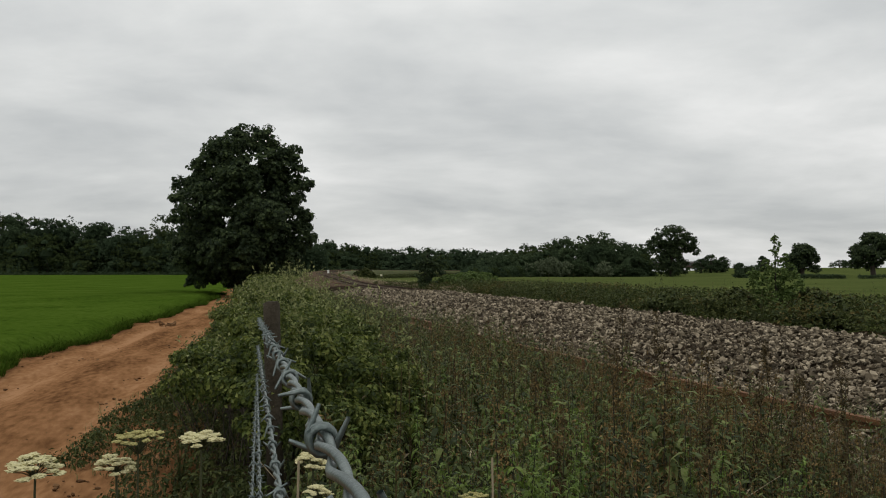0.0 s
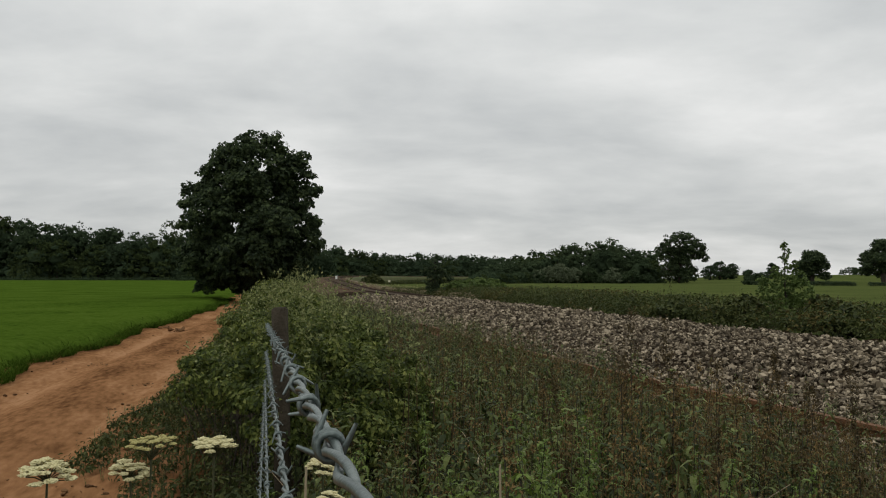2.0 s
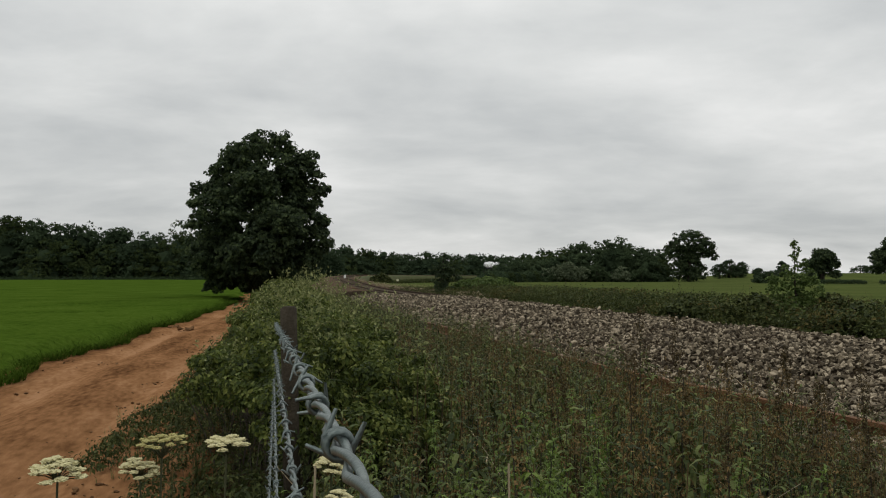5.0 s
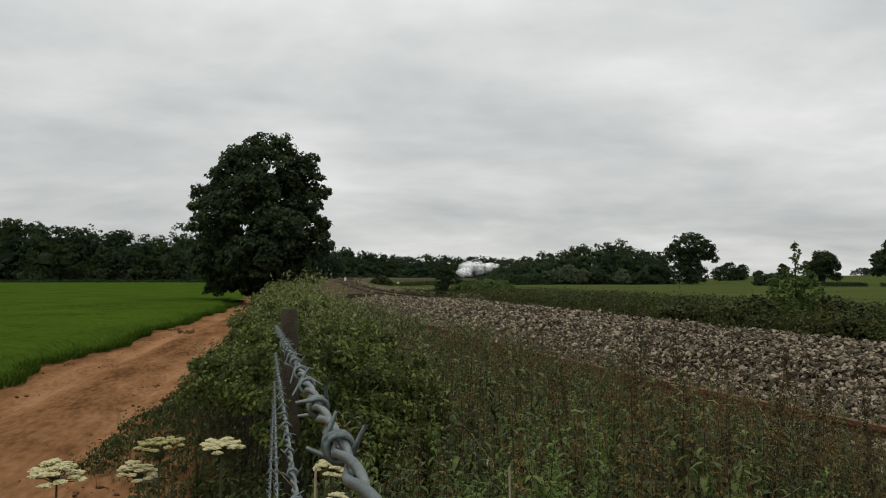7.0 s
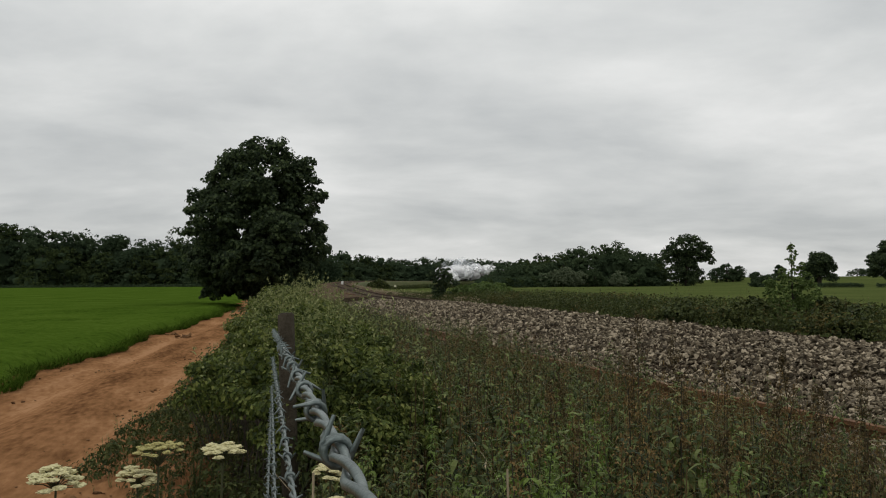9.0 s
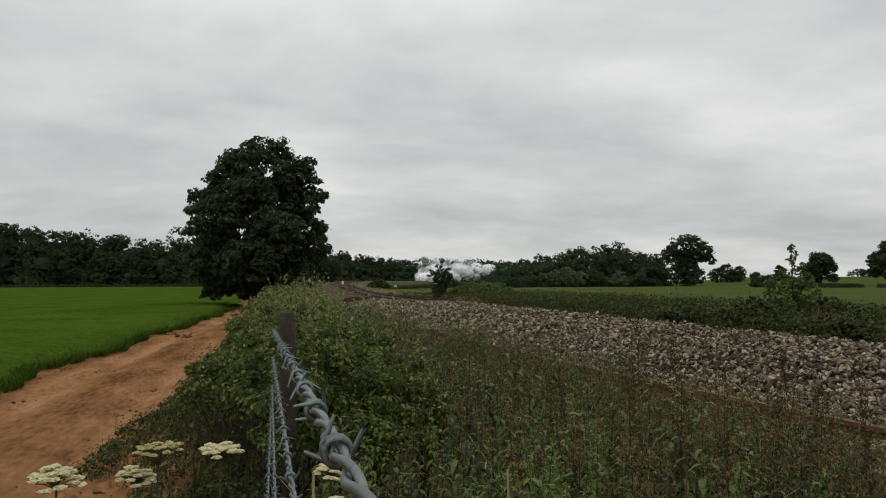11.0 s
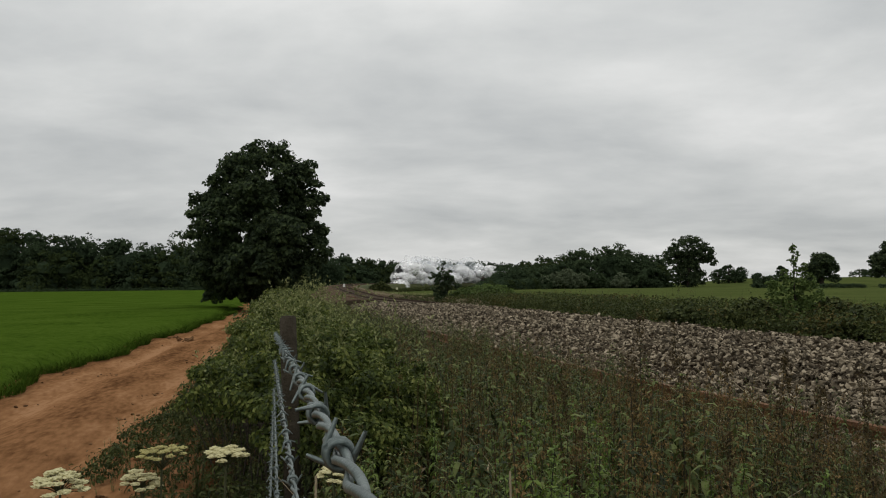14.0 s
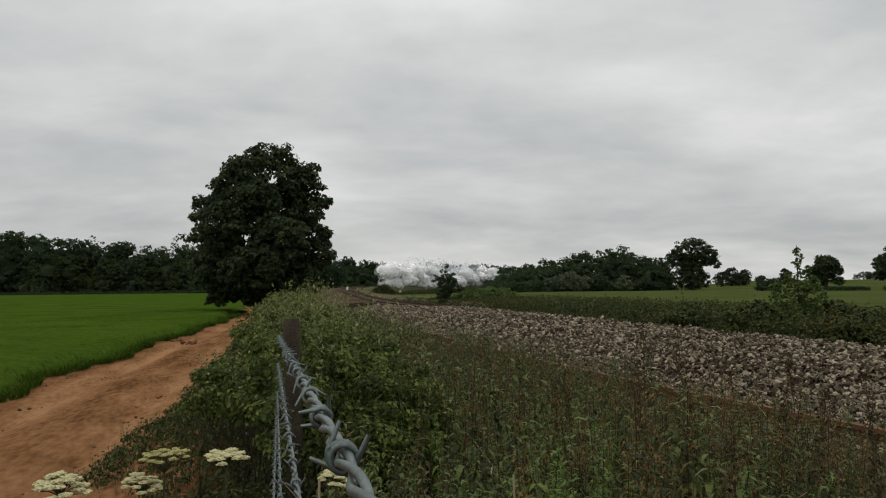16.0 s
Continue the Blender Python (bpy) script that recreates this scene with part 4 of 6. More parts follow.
    # tall dark docks standing above the rest
    for i, (x, y, h) in enumerate(((1.285, 5.0, 1.2), (1.70, 5.5, 1.12), (1.55, 4.2, 0.98), (2.1, 4.6, 0.95), (0.55, 3.6, 0.93), (1.05, 3.3, 0.97), (2.35, 5.4, 0.9), (0.95, 2.5, 0.93), (1.25, 2.7, 0.88), (1.4, 3.3, 0.93), (1.75, 3.6, 0.9), (1.95, 3.9, 0.86), (2.3, 4.2, 0.84), (0.75, 4.4, 0.9), (1.15, 4.6, 0.95), (2.75, 5.0, 0.8), (0.45, 2.6, 0.9), (1.62, 2.9, 0.85))):
        v, f, mi = plant_form(rng, "seed", 2.4)
        thing("dock", "tall dark brown seeding dock spike among weeds", "wild plant", "seeding docks", data=raw_mesh("dock", v * [1.1, 1.1, 1] * h, f, ["nettle", "stem", "dock"], mi), at=pose(x, y, float(land(x, y)) - 0.02, 0, 0, 60 * i))
    # two upright dry canes
    for (x, y, top, lean) in ((-0.28, 1.6, 1.01, 1.0), (0.171, 1.8, 0.967, -1.0)):
        vv, ff = tube([(0, 0, 0), (0.004, 0, 0.4), (0, 0, 0.75), (0, 0, top)], [0.003, 0.0028, 0.0027, 0.0025], 8)
        thing("dry_cane", "thin upright dry pale cane among the weeds", "cane", "canes", data=raw_mesh("dry_cane", vv, ff, "dry", None, True), at=pose(x, y, 0, 0, lean, 0))


def build_fence_hedge():
    rng = np.random.default_rng(31)

    def cloud(count, a0, a1, half, height, mid, size, per, boss):
        """Leaf sprays crowded on rounded bosses, the bosses set over a long half-round bank."""
        al = rng.uniform(a0, a1, count)
        ends = np.sqrt(np.clip((al - a0 + 0.25) / 1.3, 0, 1)) if a0 < 5 else np.ones(count)
        ang = np.arccos(rng.uniform(-1, 1, count) * 0.98)
        r = rng.uniform(0.66, 0.98, count)
        side = np.cos(ang)
        lane = side < 0  # clipped steeper on the lane's side
        la = mid + half * np.where(lane, -0.97 * np.abs(side) ** 0.62, side) * r * ends
        x, y = spot(la, al)
        z = land(x, y) + height * np.sin(ang) ** np.where(lane, 0.46, 0.7) * r * (0.6 + 0.4 * ends)
        k = wave(x * 1.7 + z * 2.3, y * 1.7 - z * 2.0, 1.6) > 0.02
        k &= ~((al < 6.2) & (la < 0.1) & (z < 0.3))
        x, y, z, count = x[k], y[k], z[k], int(k.sum())
        rad = boss * rng.uniform(0.55, 1.25, count)
        return spray(np.stack([x, y, z], -1), per, rad, size, rng, form=np.array(LEAF_V) * [1, 1.5, 1], reach=(0.55, 1.15))

    v, f = merge([cloud(840, 4.1, 9, 1.0, 1.08, 0.30, 0.031, 170, 0.11), cloud(480, 9, 18, 0.98, 1.13, 0.3, 0.045, 100, 0.17), cloud(420, 18, 46, 0.95, 1.21, 0.3, 0.085, 60, 0.26)])
    tagged(new("hedge", raw_mesh("hedge", v, f, "hedge")), "dense leafy green hedge grown over the fence", "hedge", kind="stuff")
    v, f = cloud(330, 4.3, 14, 0.93, 1.10, 0.33, 0.021, 8, 0.19)
    tagged(new("hedge_buds", raw_mesh("hedge_buds", v, f, "sprig")), "small pale buds sprinkled over the hedge", "hedge", kind="stuff")
    # twiggy heart of the hedge
    ch = []
    for i in range(700):
        al, la = rng.uniform(4.9, 16), rng.uniform(-0.45, 1.05)
        x, y = spot(la, al)
        d = np.array([rng.normal(0, 0.25), rng.normal(0, 0.25), 1.0]) * rng.uniform(0.7, 1.0) * (1 - 0.45 * abs(la - 0.3))
        b = np.array([float(x), float(y), 0.0])
        ch.append(tube([b, b + d * 0.5 + [0.02, 0, 0], b + d], [0.006, 0.004, 0.002], 4))
    v, f = merge(ch)
    tagged(new("hedge_stems", raw_mesh("hedge_stems", v, f, "bark")), "thin dark woody stems inside the hedge", "hedge", kind="stuff")
    # short upright shoots with pale tips along the crest
    ch = []
    for i in range(300):
        al = 4.3 + 7 * rng.random() ** 1.2
        la = float(np.clip(rng.normal(0.30, 0.36), -0.38, 1.0))
        x, y = spot(la, al)
        base = np.array([x, y, 1.15 - 0.55 * ((la - 0.30) / 0.9) ** 2 - 0.45 * rng.random() ** 2 * (al < 8)])
        d = np.array([rng.normal(0, 0.25), rng.normal(0, 0.25) - 0.15, 1]) * rng.uniform(0.12, 0.36)
        t = 1.05 - 0.8 * rng.random(12)[:, None] ** 1.4
        ch.append(leaves(base + t * d + rng.normal(0, 0.008, (12, 3)), 0.03, rng, droop=-0.6))
    v, f = merge(ch)
    tagged(new("hedge_shoots", raw_mesh("hedge_shoots", v, f, "sprig")), "pale upright leafy shoots on top of the hedge", "hedge", kind="stuff")


def umbel_plant(x, y, top, width, mat, seed, flat=0.32, label=""):
    """Hogweed: a stem, rays, and many small domed heads."""
    rng = random.Random(seed)
    root = thing("hogweed", label or "white hogweed flower head on a tall stem", "wild flower", "hogweed by the lane", at=pose(x, y, float(land(x, y))))
    gz = float(land(x, y))
    h = top - gz
    hub = h - width * 0.42
    bendx = rng.uniform(-0.02, 0.02)
    slope = rng.uniform(-0.1, 0.25)
    v, f = tube([(0, 0, 0), (bendx, 0.01, hub * 0.5), (0, 0, hub)], [0.0042, 0.0036, 0.0026], 8)
    part("stem", raw_mesh("stem", v, f, "hog_stem", None, True), None, root)
    count = 25
    for i in range(count):
        r = width * 0.5 * math.sqrt((i + 0.5) / count)
        a = i * 2.39996 + rng.uniform(-0.2, 0.2)
        px, py = r * math.cos(a), r * math.sin(a)
        pz = h - flat * width * (2 * r / width) ** 2 - slope * px + rng.uniform(-0.006, 0.006)
        v, f = tube([(0, 0, hub), (px * 0.55, py * 0.55, hub + (pz - hub) * 0.65), (px, py, pz - 0.004)], [0.0016, 0.0013, 0.001], 4)
        ray = part("ray", raw_mesh("ray", v, f, "hog_stem"), None, root)
        # a domed head of crowded florets
        R = width * rng.uniform(0.10, 0.13) * (0.72 if mat == "umbel_old" else 1.0)
        bm = bmesh.new()
        bmesh.ops.create_icosphere(bm, subdivisions=3, radius=1)
        o = Vector((seed * 7.0, i * 3.0, 0))
        for q in bm.verts:
            d = q.co.normalized()
            k = R * (1 + 0.30 * noise.noise(d * 3.2 + o) + 0.65 * noise.noise(d * 8 + o))
            q.co = Vector((px + d.x * k, py + d.y * k, pz + d.z * k * (0.42 if d.z > 0 else 0.22)))
        part("umbellet", bm, mat, ray)
    return root


UMBELS = []


def build_umbels():
    for x, y, top, w, mat, fl, lb in ((-0.867, 1.75, 0.985, 0.110, "umbel", 0.3, ""), (-0.806, 2.06, 0.91, 0.098, "umbel", 0.33, ""), (-0.565, 2.0, 0.985, 0.102, "umbel", 0.2, ""),
                                  (-0.746, 2.05, 0.972, 0.122, "umbel_old", 0.08, "fading greenish flat hogweed head on a stem"), (-0.30, 2.1, 0.905, 0.09, "umbel", 0.3, ""), (-0.26, 1.95, 0.86, 0.07, "umbel", 0.3, ""), (0.125, 1.9, 0.85, 0.075, "umbel_old", 0.1, "small fading hogweed head low among nettles")):
        UMBELS.append(umbel_plant(x, y, top, w, mat, len(UMBELS) + 1, fl, lb))

# ---------------------------------------------------------------- trees and hedges


def crown_clumps(lobes, n, rng, inner=0.45):
    """Places of leaf clumps in ellipsoid lobes (x, y, z, rx, ry, rz), mostly near their skins."""
    lobes = np.asarray(lobes, float)
    w = lobes[:, 3] * lobes[:, 5] + 0.002
    which = rng.choice(len(lobes), n, p=w / w.sum())
    d = rng.normal(0, 1, (n, 3))
    d /= np.linalg.norm(d, axis=1, keepdims=True)
    r = inner + (1 - inner) * rng.random(n) ** 0.6
    r = np.where(rng.random(n) < 0.06, r * 1.1, r)
    return lobes[which, :3] + d * lobes[which, 3:] * r[:, None]


def leafy(clumps, per, radius, size, rng):
    """Rounded leaf clumps of uneven size."""
    return spray(clumps, per, radius * rng.uniform(0.6, 1.4, len(clumps)), size, rng)


def trunk_and_limbs(base, top, rad, lobes, rng, limbs=9):
    base, top = np.asarray(base, float), np.asarray(top, float)
    t = np.linspace(0, 1, 7)[:, None]
    pts = base + t * (top - base) + np.concatenate([np.zeros((1, 3)), rng.normal(0, rad * 0.25, (6, 3)) * [1, 1, 0]])
    ch = [tube(pts, rad * (1.25 - 1.0 * t[:, 0]), 9)]
    lobes = np.asarray(lobes, float)
    for i in range(limbs):
        k = rng.uniform(0.3, 0.9)
        s = base + k * (top - base)
        e = lobes[i % len(lobes), :3] + rng.normal(0, 0.25, 3) * lobes[i % len(lobes), 3:]
        m = (s + e) / 2 + [0, 0, 0.12 * np.linalg.norm(e - s)]
        q = np.linspace(0, 1, 6)[:, None]
        ch.append(tube((1 - q) ** 2 * s + 2 * q * (1 - q) * m + q * q * e, rad * 0.45 * (1.1 - k * 0.5) * (1 - 0.85 * q[:, 0]), 6))
    return merge(ch)


def tree(label, x, y, lobes, trunk_rad, clumps, per, radius, size, mat, seed, group="", category="tree", trunk_top=None):
    rng = np.random.default_rng(seed)
    z = float(land(x, y))
    root = thing("tree", label, category, group, at=pose(x, y, z))
    lobes = np.asarray(lobes, float)
    top = trunk_top or (0, 0, float((lobes[:, 2] + lobes[:, 5] * 0.3).max()))
    v, f = trunk_and_limbs((0, 0, -0.1), top, trunk_rad, lobes, rng)
    part("trunk", raw_mesh("trunk", v, f, "bark", None, True), None, root)
    v, f = leafy(crown_clumps(lobes, clumps, rng), per, radius, size, rng)
    part("crown", raw_mesh("crown", v, f, mat), None, root)
    return root


def main_tree():
    # lobes in metres from the foot: broad crown reaching almost to the ground, bulges and notches on both flanks
    L = []
    for x, z, r, rz in ((0.17, 7.46, 2.65, 1.92), (2.49, 7.27, 1.19, 1.46), (-1.45, 6.60, 1.45, 1.46), (0.35, 4.55, 3.0, 2.32), (2.82, 4.55, 1.26, 1.52), (2.85, 5.95, 0.85, 0.6), (-2.65, 3.35, 1.26, 1.1), (-2.6, 2.3, 1.1, 1.0), (0.00, 2.39, 3.71, 1.39), (-3.2, 6.45, 0.60, 0.34), (-0.99, 1.50, 2.05, 0.86), (3.55, 3.36, 0.80, 0.93), (-4.0, 4.4, 0.55, 0.16), (0.89, 9.12, 1.33, 0.66), (-1.42, 8.33, 0.80, 0.73), (3.08, 8.26, 0.66, 0.46), (0.00, 9.45, 0.53, 0.40), (3.74, 6.37, 0.27, 0.33), (-2.32, 0.84, 0.73, 0.40), (1.4, 1.65, 1.9, 1.1), (0.1, 0.95, 1.4, 0.65)):
        L.append((x, 0, z, r, max(r, 1.0) * 0.95, rz))
    for a, b, c, r in ((-1.5, -2.2, 5, 1.6), (1.6, -2.4, 4.2, 1.7), (0.2, -2.6, 2.7, 1.6), (-2.2, -1.6, 2.6, 1.3), (0.5, 2.4, 5, 1.7), (0.4, -1.8, 6.6, 1.4)):
        L.append((a, b, c, r, r, r * 0.8))
    return tree("broad dark green tree with a crown reaching nearly to the ground", -10.90, 45.0, L, 0.28, 1900, 44, 0.33, 0.19, "tree", 41)


def oak_lobes(h, w, rng, low=0.1):
    """A domed crown of many bosses on a short bole, uneven underneath."""
    L = [(0, 0, h * 0.68, w * 0.30, w * 0.30, h * 0.28), (0, 0, h * 0.45, w * 0.36, w * 0.34, h * 0.22)]
    for i in range(16):
        a = i * 2.4 + rng.uniform(-0.4, 0.4)
        k = rng.random()
        z = h * (low + 0.10 + (0.74 - low) * k)
        r = w * 0.40 * math.sqrt(max(0.05, 1 - ((z / h - 0.42) / 0.52) ** 2))
        q = rng.uniform(0.10, 0.17) * w
        L.append((r * math.cos(a), r * math.sin(a), z, q, q, q * 0.8))
    for i in range(5):
        a = rng.uniform(0, 6.3)
        L.append((0.14 * w * math.cos(a), 0.14 * w * math.sin(a), h * rng.uniform(0.82, 0.92), 0.14 * w, 0.14 * w, 0.08 * h))
    return L


def field_oaks():
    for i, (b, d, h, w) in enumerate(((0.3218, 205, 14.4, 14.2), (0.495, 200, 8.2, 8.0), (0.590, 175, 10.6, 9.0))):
        rng = np.random.default_rng(60 + i)
        if i == 0:
            lobes = [(0, 0, 10.4, 5.0, 4.4, 3.2), (-4.7, 0, 8.3, 2.3, 2.4, 2.4), (4.5, 0, 8.8, 2.6, 2.4, 2.4), (6.2, 0, 7.0, 1.2, 1.2, 1.2), (0, 1, 7.0, 4.8, 3.2, 2.8), (-3.1, 0, 3.4, 2.0, 2.1, 2.4), (0, 0, 4.2, 3.3, 3.2, 3.0), (3.1, 0, 2.8, 1.9, 2.0, 2.3), (0, 0, 1.6, 4.0, 3.0, 1.5)]
        else:
            lobes = oak_lobes(h, w, rng, 0.06)
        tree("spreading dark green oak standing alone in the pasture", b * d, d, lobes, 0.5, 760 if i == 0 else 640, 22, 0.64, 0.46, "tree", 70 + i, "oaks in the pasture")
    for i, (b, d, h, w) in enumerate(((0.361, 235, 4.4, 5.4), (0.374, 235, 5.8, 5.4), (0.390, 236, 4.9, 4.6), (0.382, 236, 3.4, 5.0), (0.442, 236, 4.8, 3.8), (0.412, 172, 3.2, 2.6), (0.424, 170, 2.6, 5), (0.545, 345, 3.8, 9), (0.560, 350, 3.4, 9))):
        rng = np.random.default_rng(80 + i)
        lobes = oak_lobes(h, w, rng, 0.02) + [(0, 0, h * 0.22, w * 0.36, w * 0.36, h * 0.22)]
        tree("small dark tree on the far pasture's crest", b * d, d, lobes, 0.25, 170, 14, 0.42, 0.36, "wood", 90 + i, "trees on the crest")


def round_form():
    bm = bmesh.new()
    bmesh.ops.create_icosphere(bm, subdivisions=1, radius=1)
    v = np.array([q.co for q in bm.verts])
    f = np.array([[q.index for q in t.verts] for t in bm.faces])
    bm.free()
    return v, f


CORE = round_form()


def wood_mass(name, label, spine, depth, rows, step, seed, leaf=0.95, mat="wood", clumps=130):
    """A belt of trees: spine holds (x, y, height) along its front edge."""
    rng = np.random.default_rng(seed)
    spine = np.asarray(spine, float)
    run = np.concatenate([[0], np.cumsum(np.hypot(*np.diff(spine[:, :2], axis=0).T))])
    ch, tr, tint, cores = [], [], [], []
    for r in range(rows):
        for s in np.arange(0, run[-1], step):
            q = s + rng.uniform(-0.4, 0.4) * step
            x, y, h = (np.interp(q, run, spine[:, i]) for i in range(3))
            y += r * depth / max(1, rows) + rng.uniform(0, 2)
            h = h * rng.uniform(0.92, 1.08) * (0.72 if r == 0 and rows > 2 else 1.0)
            w = step * rng.uniform(1.75, 2.4)
            z = float(land(x, y))
            # one domed crown with bosses on its shoulders, and a skirt of lower growth
            L = [(x, y, z + h * 0.56, w * 0.40, w * 0.36, h * 0.40)]
            for i in range(7):
                a, k = i * 2.4 + rng.uniform(-0.5, 0.5), rng.random()
                b = w * rng.uniform(0.11, 0.19)
                L.append((x + w * 0.33 * (1 - 0.75 * k) * math.cos(a), y + w * 0.33 * (1 - 0.75 * k) * math.sin(a), z + h * (0.48 + 0.40 * k), b, b, b * 0.75))
            for i in range(6):
                a, b = rng.uniform(0, 6.3), w * rng.uniform(0.20, 0.30)
                L.append((x + w * 0.3 * math.cos(a), y + w * 0.3 * math.sin(a), z + h * rng.uniform(0.06, 0.30), b, b, b * 0.8))
            q = leafy(crown_clumps(L, clumps if r < 2 else clumps * 6 // 10, rng, 0.82), 11, leaf * 1.02, leaf * 0.8, rng)
            ch.append(q)
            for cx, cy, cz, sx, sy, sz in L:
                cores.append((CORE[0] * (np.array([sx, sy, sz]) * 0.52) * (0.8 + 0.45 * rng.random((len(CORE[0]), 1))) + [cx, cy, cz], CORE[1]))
            tint.append(np.full(len(q[1]), rng.choice(3, p=(0.45, 0.3, 0.25))))
            tr.append(tube([(x, y, z - 0.2), (x, y, z + h * 0.4), (x, y, z + h * 0.8)], [0.3, 0.22, 0.08], 5))
    v, f = merge(ch)
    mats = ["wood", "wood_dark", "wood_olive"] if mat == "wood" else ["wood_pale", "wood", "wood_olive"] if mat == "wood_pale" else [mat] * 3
    root = new(name, raw_mesh(name, v, f, mats, np.concatenate(tint)))
    tagged(root, label, "woodland", kind="stuff")
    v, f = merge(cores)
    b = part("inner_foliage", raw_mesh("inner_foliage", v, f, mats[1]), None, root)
    tagged(b, kind="stuff")
    v, f = merge(tr)
    b = part("trunks", raw_mesh("trunks", v, f, "bark"), None, root)
    tagged(b, kind="stuff")


def build_woods():
    # left of the lane, past the crop
    wood_mass("woodland", "dark green wood edge beyond the crop field",
              [(-190, 200, 16), (-160, 205, 17), (-121, 210, 19.0), (-113, 210, 19.5), (-109, 210, 15.5), (-104, 210, 16), (-101, 212, 17.6), (-97, 212, 17.2), (-93, 212, 14.6), (-84, 214, 14), (-78, 214, 14.6), (-74, 216, 15.2), (-70, 216, 14.2), (-40, 225, 13)],
              16, 3, 6.0, 101, 0.78, clumps=215)
    # far wood behind the railway
    wood_mass("woodland", "distant dark green wood behind the railway", [(-90, 300, 15), (-45, 315, 14.2), (-28, 325, 13.4), (-18, 330, 11.6), (-8, 330, 11.8), (2, 330, 12.2), (20, 325, 11.2), (45, 320, 10.4)], 14, 3, 6.5, 102, 0.9, clumps=125)
    # wood on the rise to the right of it
    wood_mass("woodland", "dark green wood on a low rise across the pasture",
              [(16.5, 214, 4.4), (19.5, 214, 6.0), (26, 215, 8.5), (34, 216, 10.5), (40, 216, 11.4), (43, 216, 12.2), (47, 216, 12.0), (51, 216, 13.0), (55, 216, 12.2), (59, 217, 10.5), (63, 218, 9.0)], 14, 3, 5.0, 103, 0.66, "wood_pale", clumps=155)
    # grey willows and scrub before it
    wood_mass("scrub", "low dark scrub between railway and pasture", [(9, 172, 1.5), (14, 185, 1.9), (20, 195, 2.4), (26, 203, 2.8), (40, 206, 2.4), (58, 208, 2.2)], 4, 1, 2.0, 105, 0.6, "wood", clumps=90)


def hedge_line(name, label, pts, width, size, count, seed, mat="bank", lump=0.0):
    """A hedge or bank of growth: pts hold (x, y, height); lump makes it rise and fall along its way."""
    rng = np.random.default_rng(seed)
    pts = np.asarray(pts, float)
    run = np.concatenate([[0], np.cumsum(np.hypot(*np.diff(pts[:, :2], axis=0).T))])
    q = rng.uniform(0, run[-1], count)
    x, y, h = (np.interp(q, run, pts[:, i]) for i in range(3))
    dx, dy = np.interp(q, run, np.gradient(pts[:, 0])), np.interp(q, run, np.gradient(pts[:, 1]))
    l = np.hypot(dx, dy)
    ang = rng.uniform(0, np.pi, count)
    r = 0.5 + 0.5 * rng.random(count)
    bump = 1 + 0.16 * wave(q * 0.9, ang * 1.5) + 0.10 * wave(q * 3.1, ang * 2) + lump * (wave(q * 0.45, ang * 0.4) + 0.6 * wave(q * 1.3 + 7, ang * 0.6))
    o = width * 0.5 * np.cos(ang) * r * bump
    x, y = x + dy / l * o, y - dx / l * o
    z = land(x, y) + h * np.sin(ang) ** 0.6 * r * bump
    v, f = leaves(np.stack([x, y, z], -1), size, rng, 0.3)
    if isinstance(mat, list):  # patches of one growth among another
        patchy = wave(x * 0.5, y * 0.5, 1.0) + 0.5 * wave(x * 1.6, y * 1.6, 1.0) + rng.normal(0, 0.2, count)
        which = np.digitize(patchy, [0.0, 0.55])
        data = raw_mesh(name, v, f, mat, np.repeat(which, len(f) // count))
    else:
        data = raw_mesh(name, v, f, mat)
    return tagged(new(name, data), label, "hedge", kind="stuff")


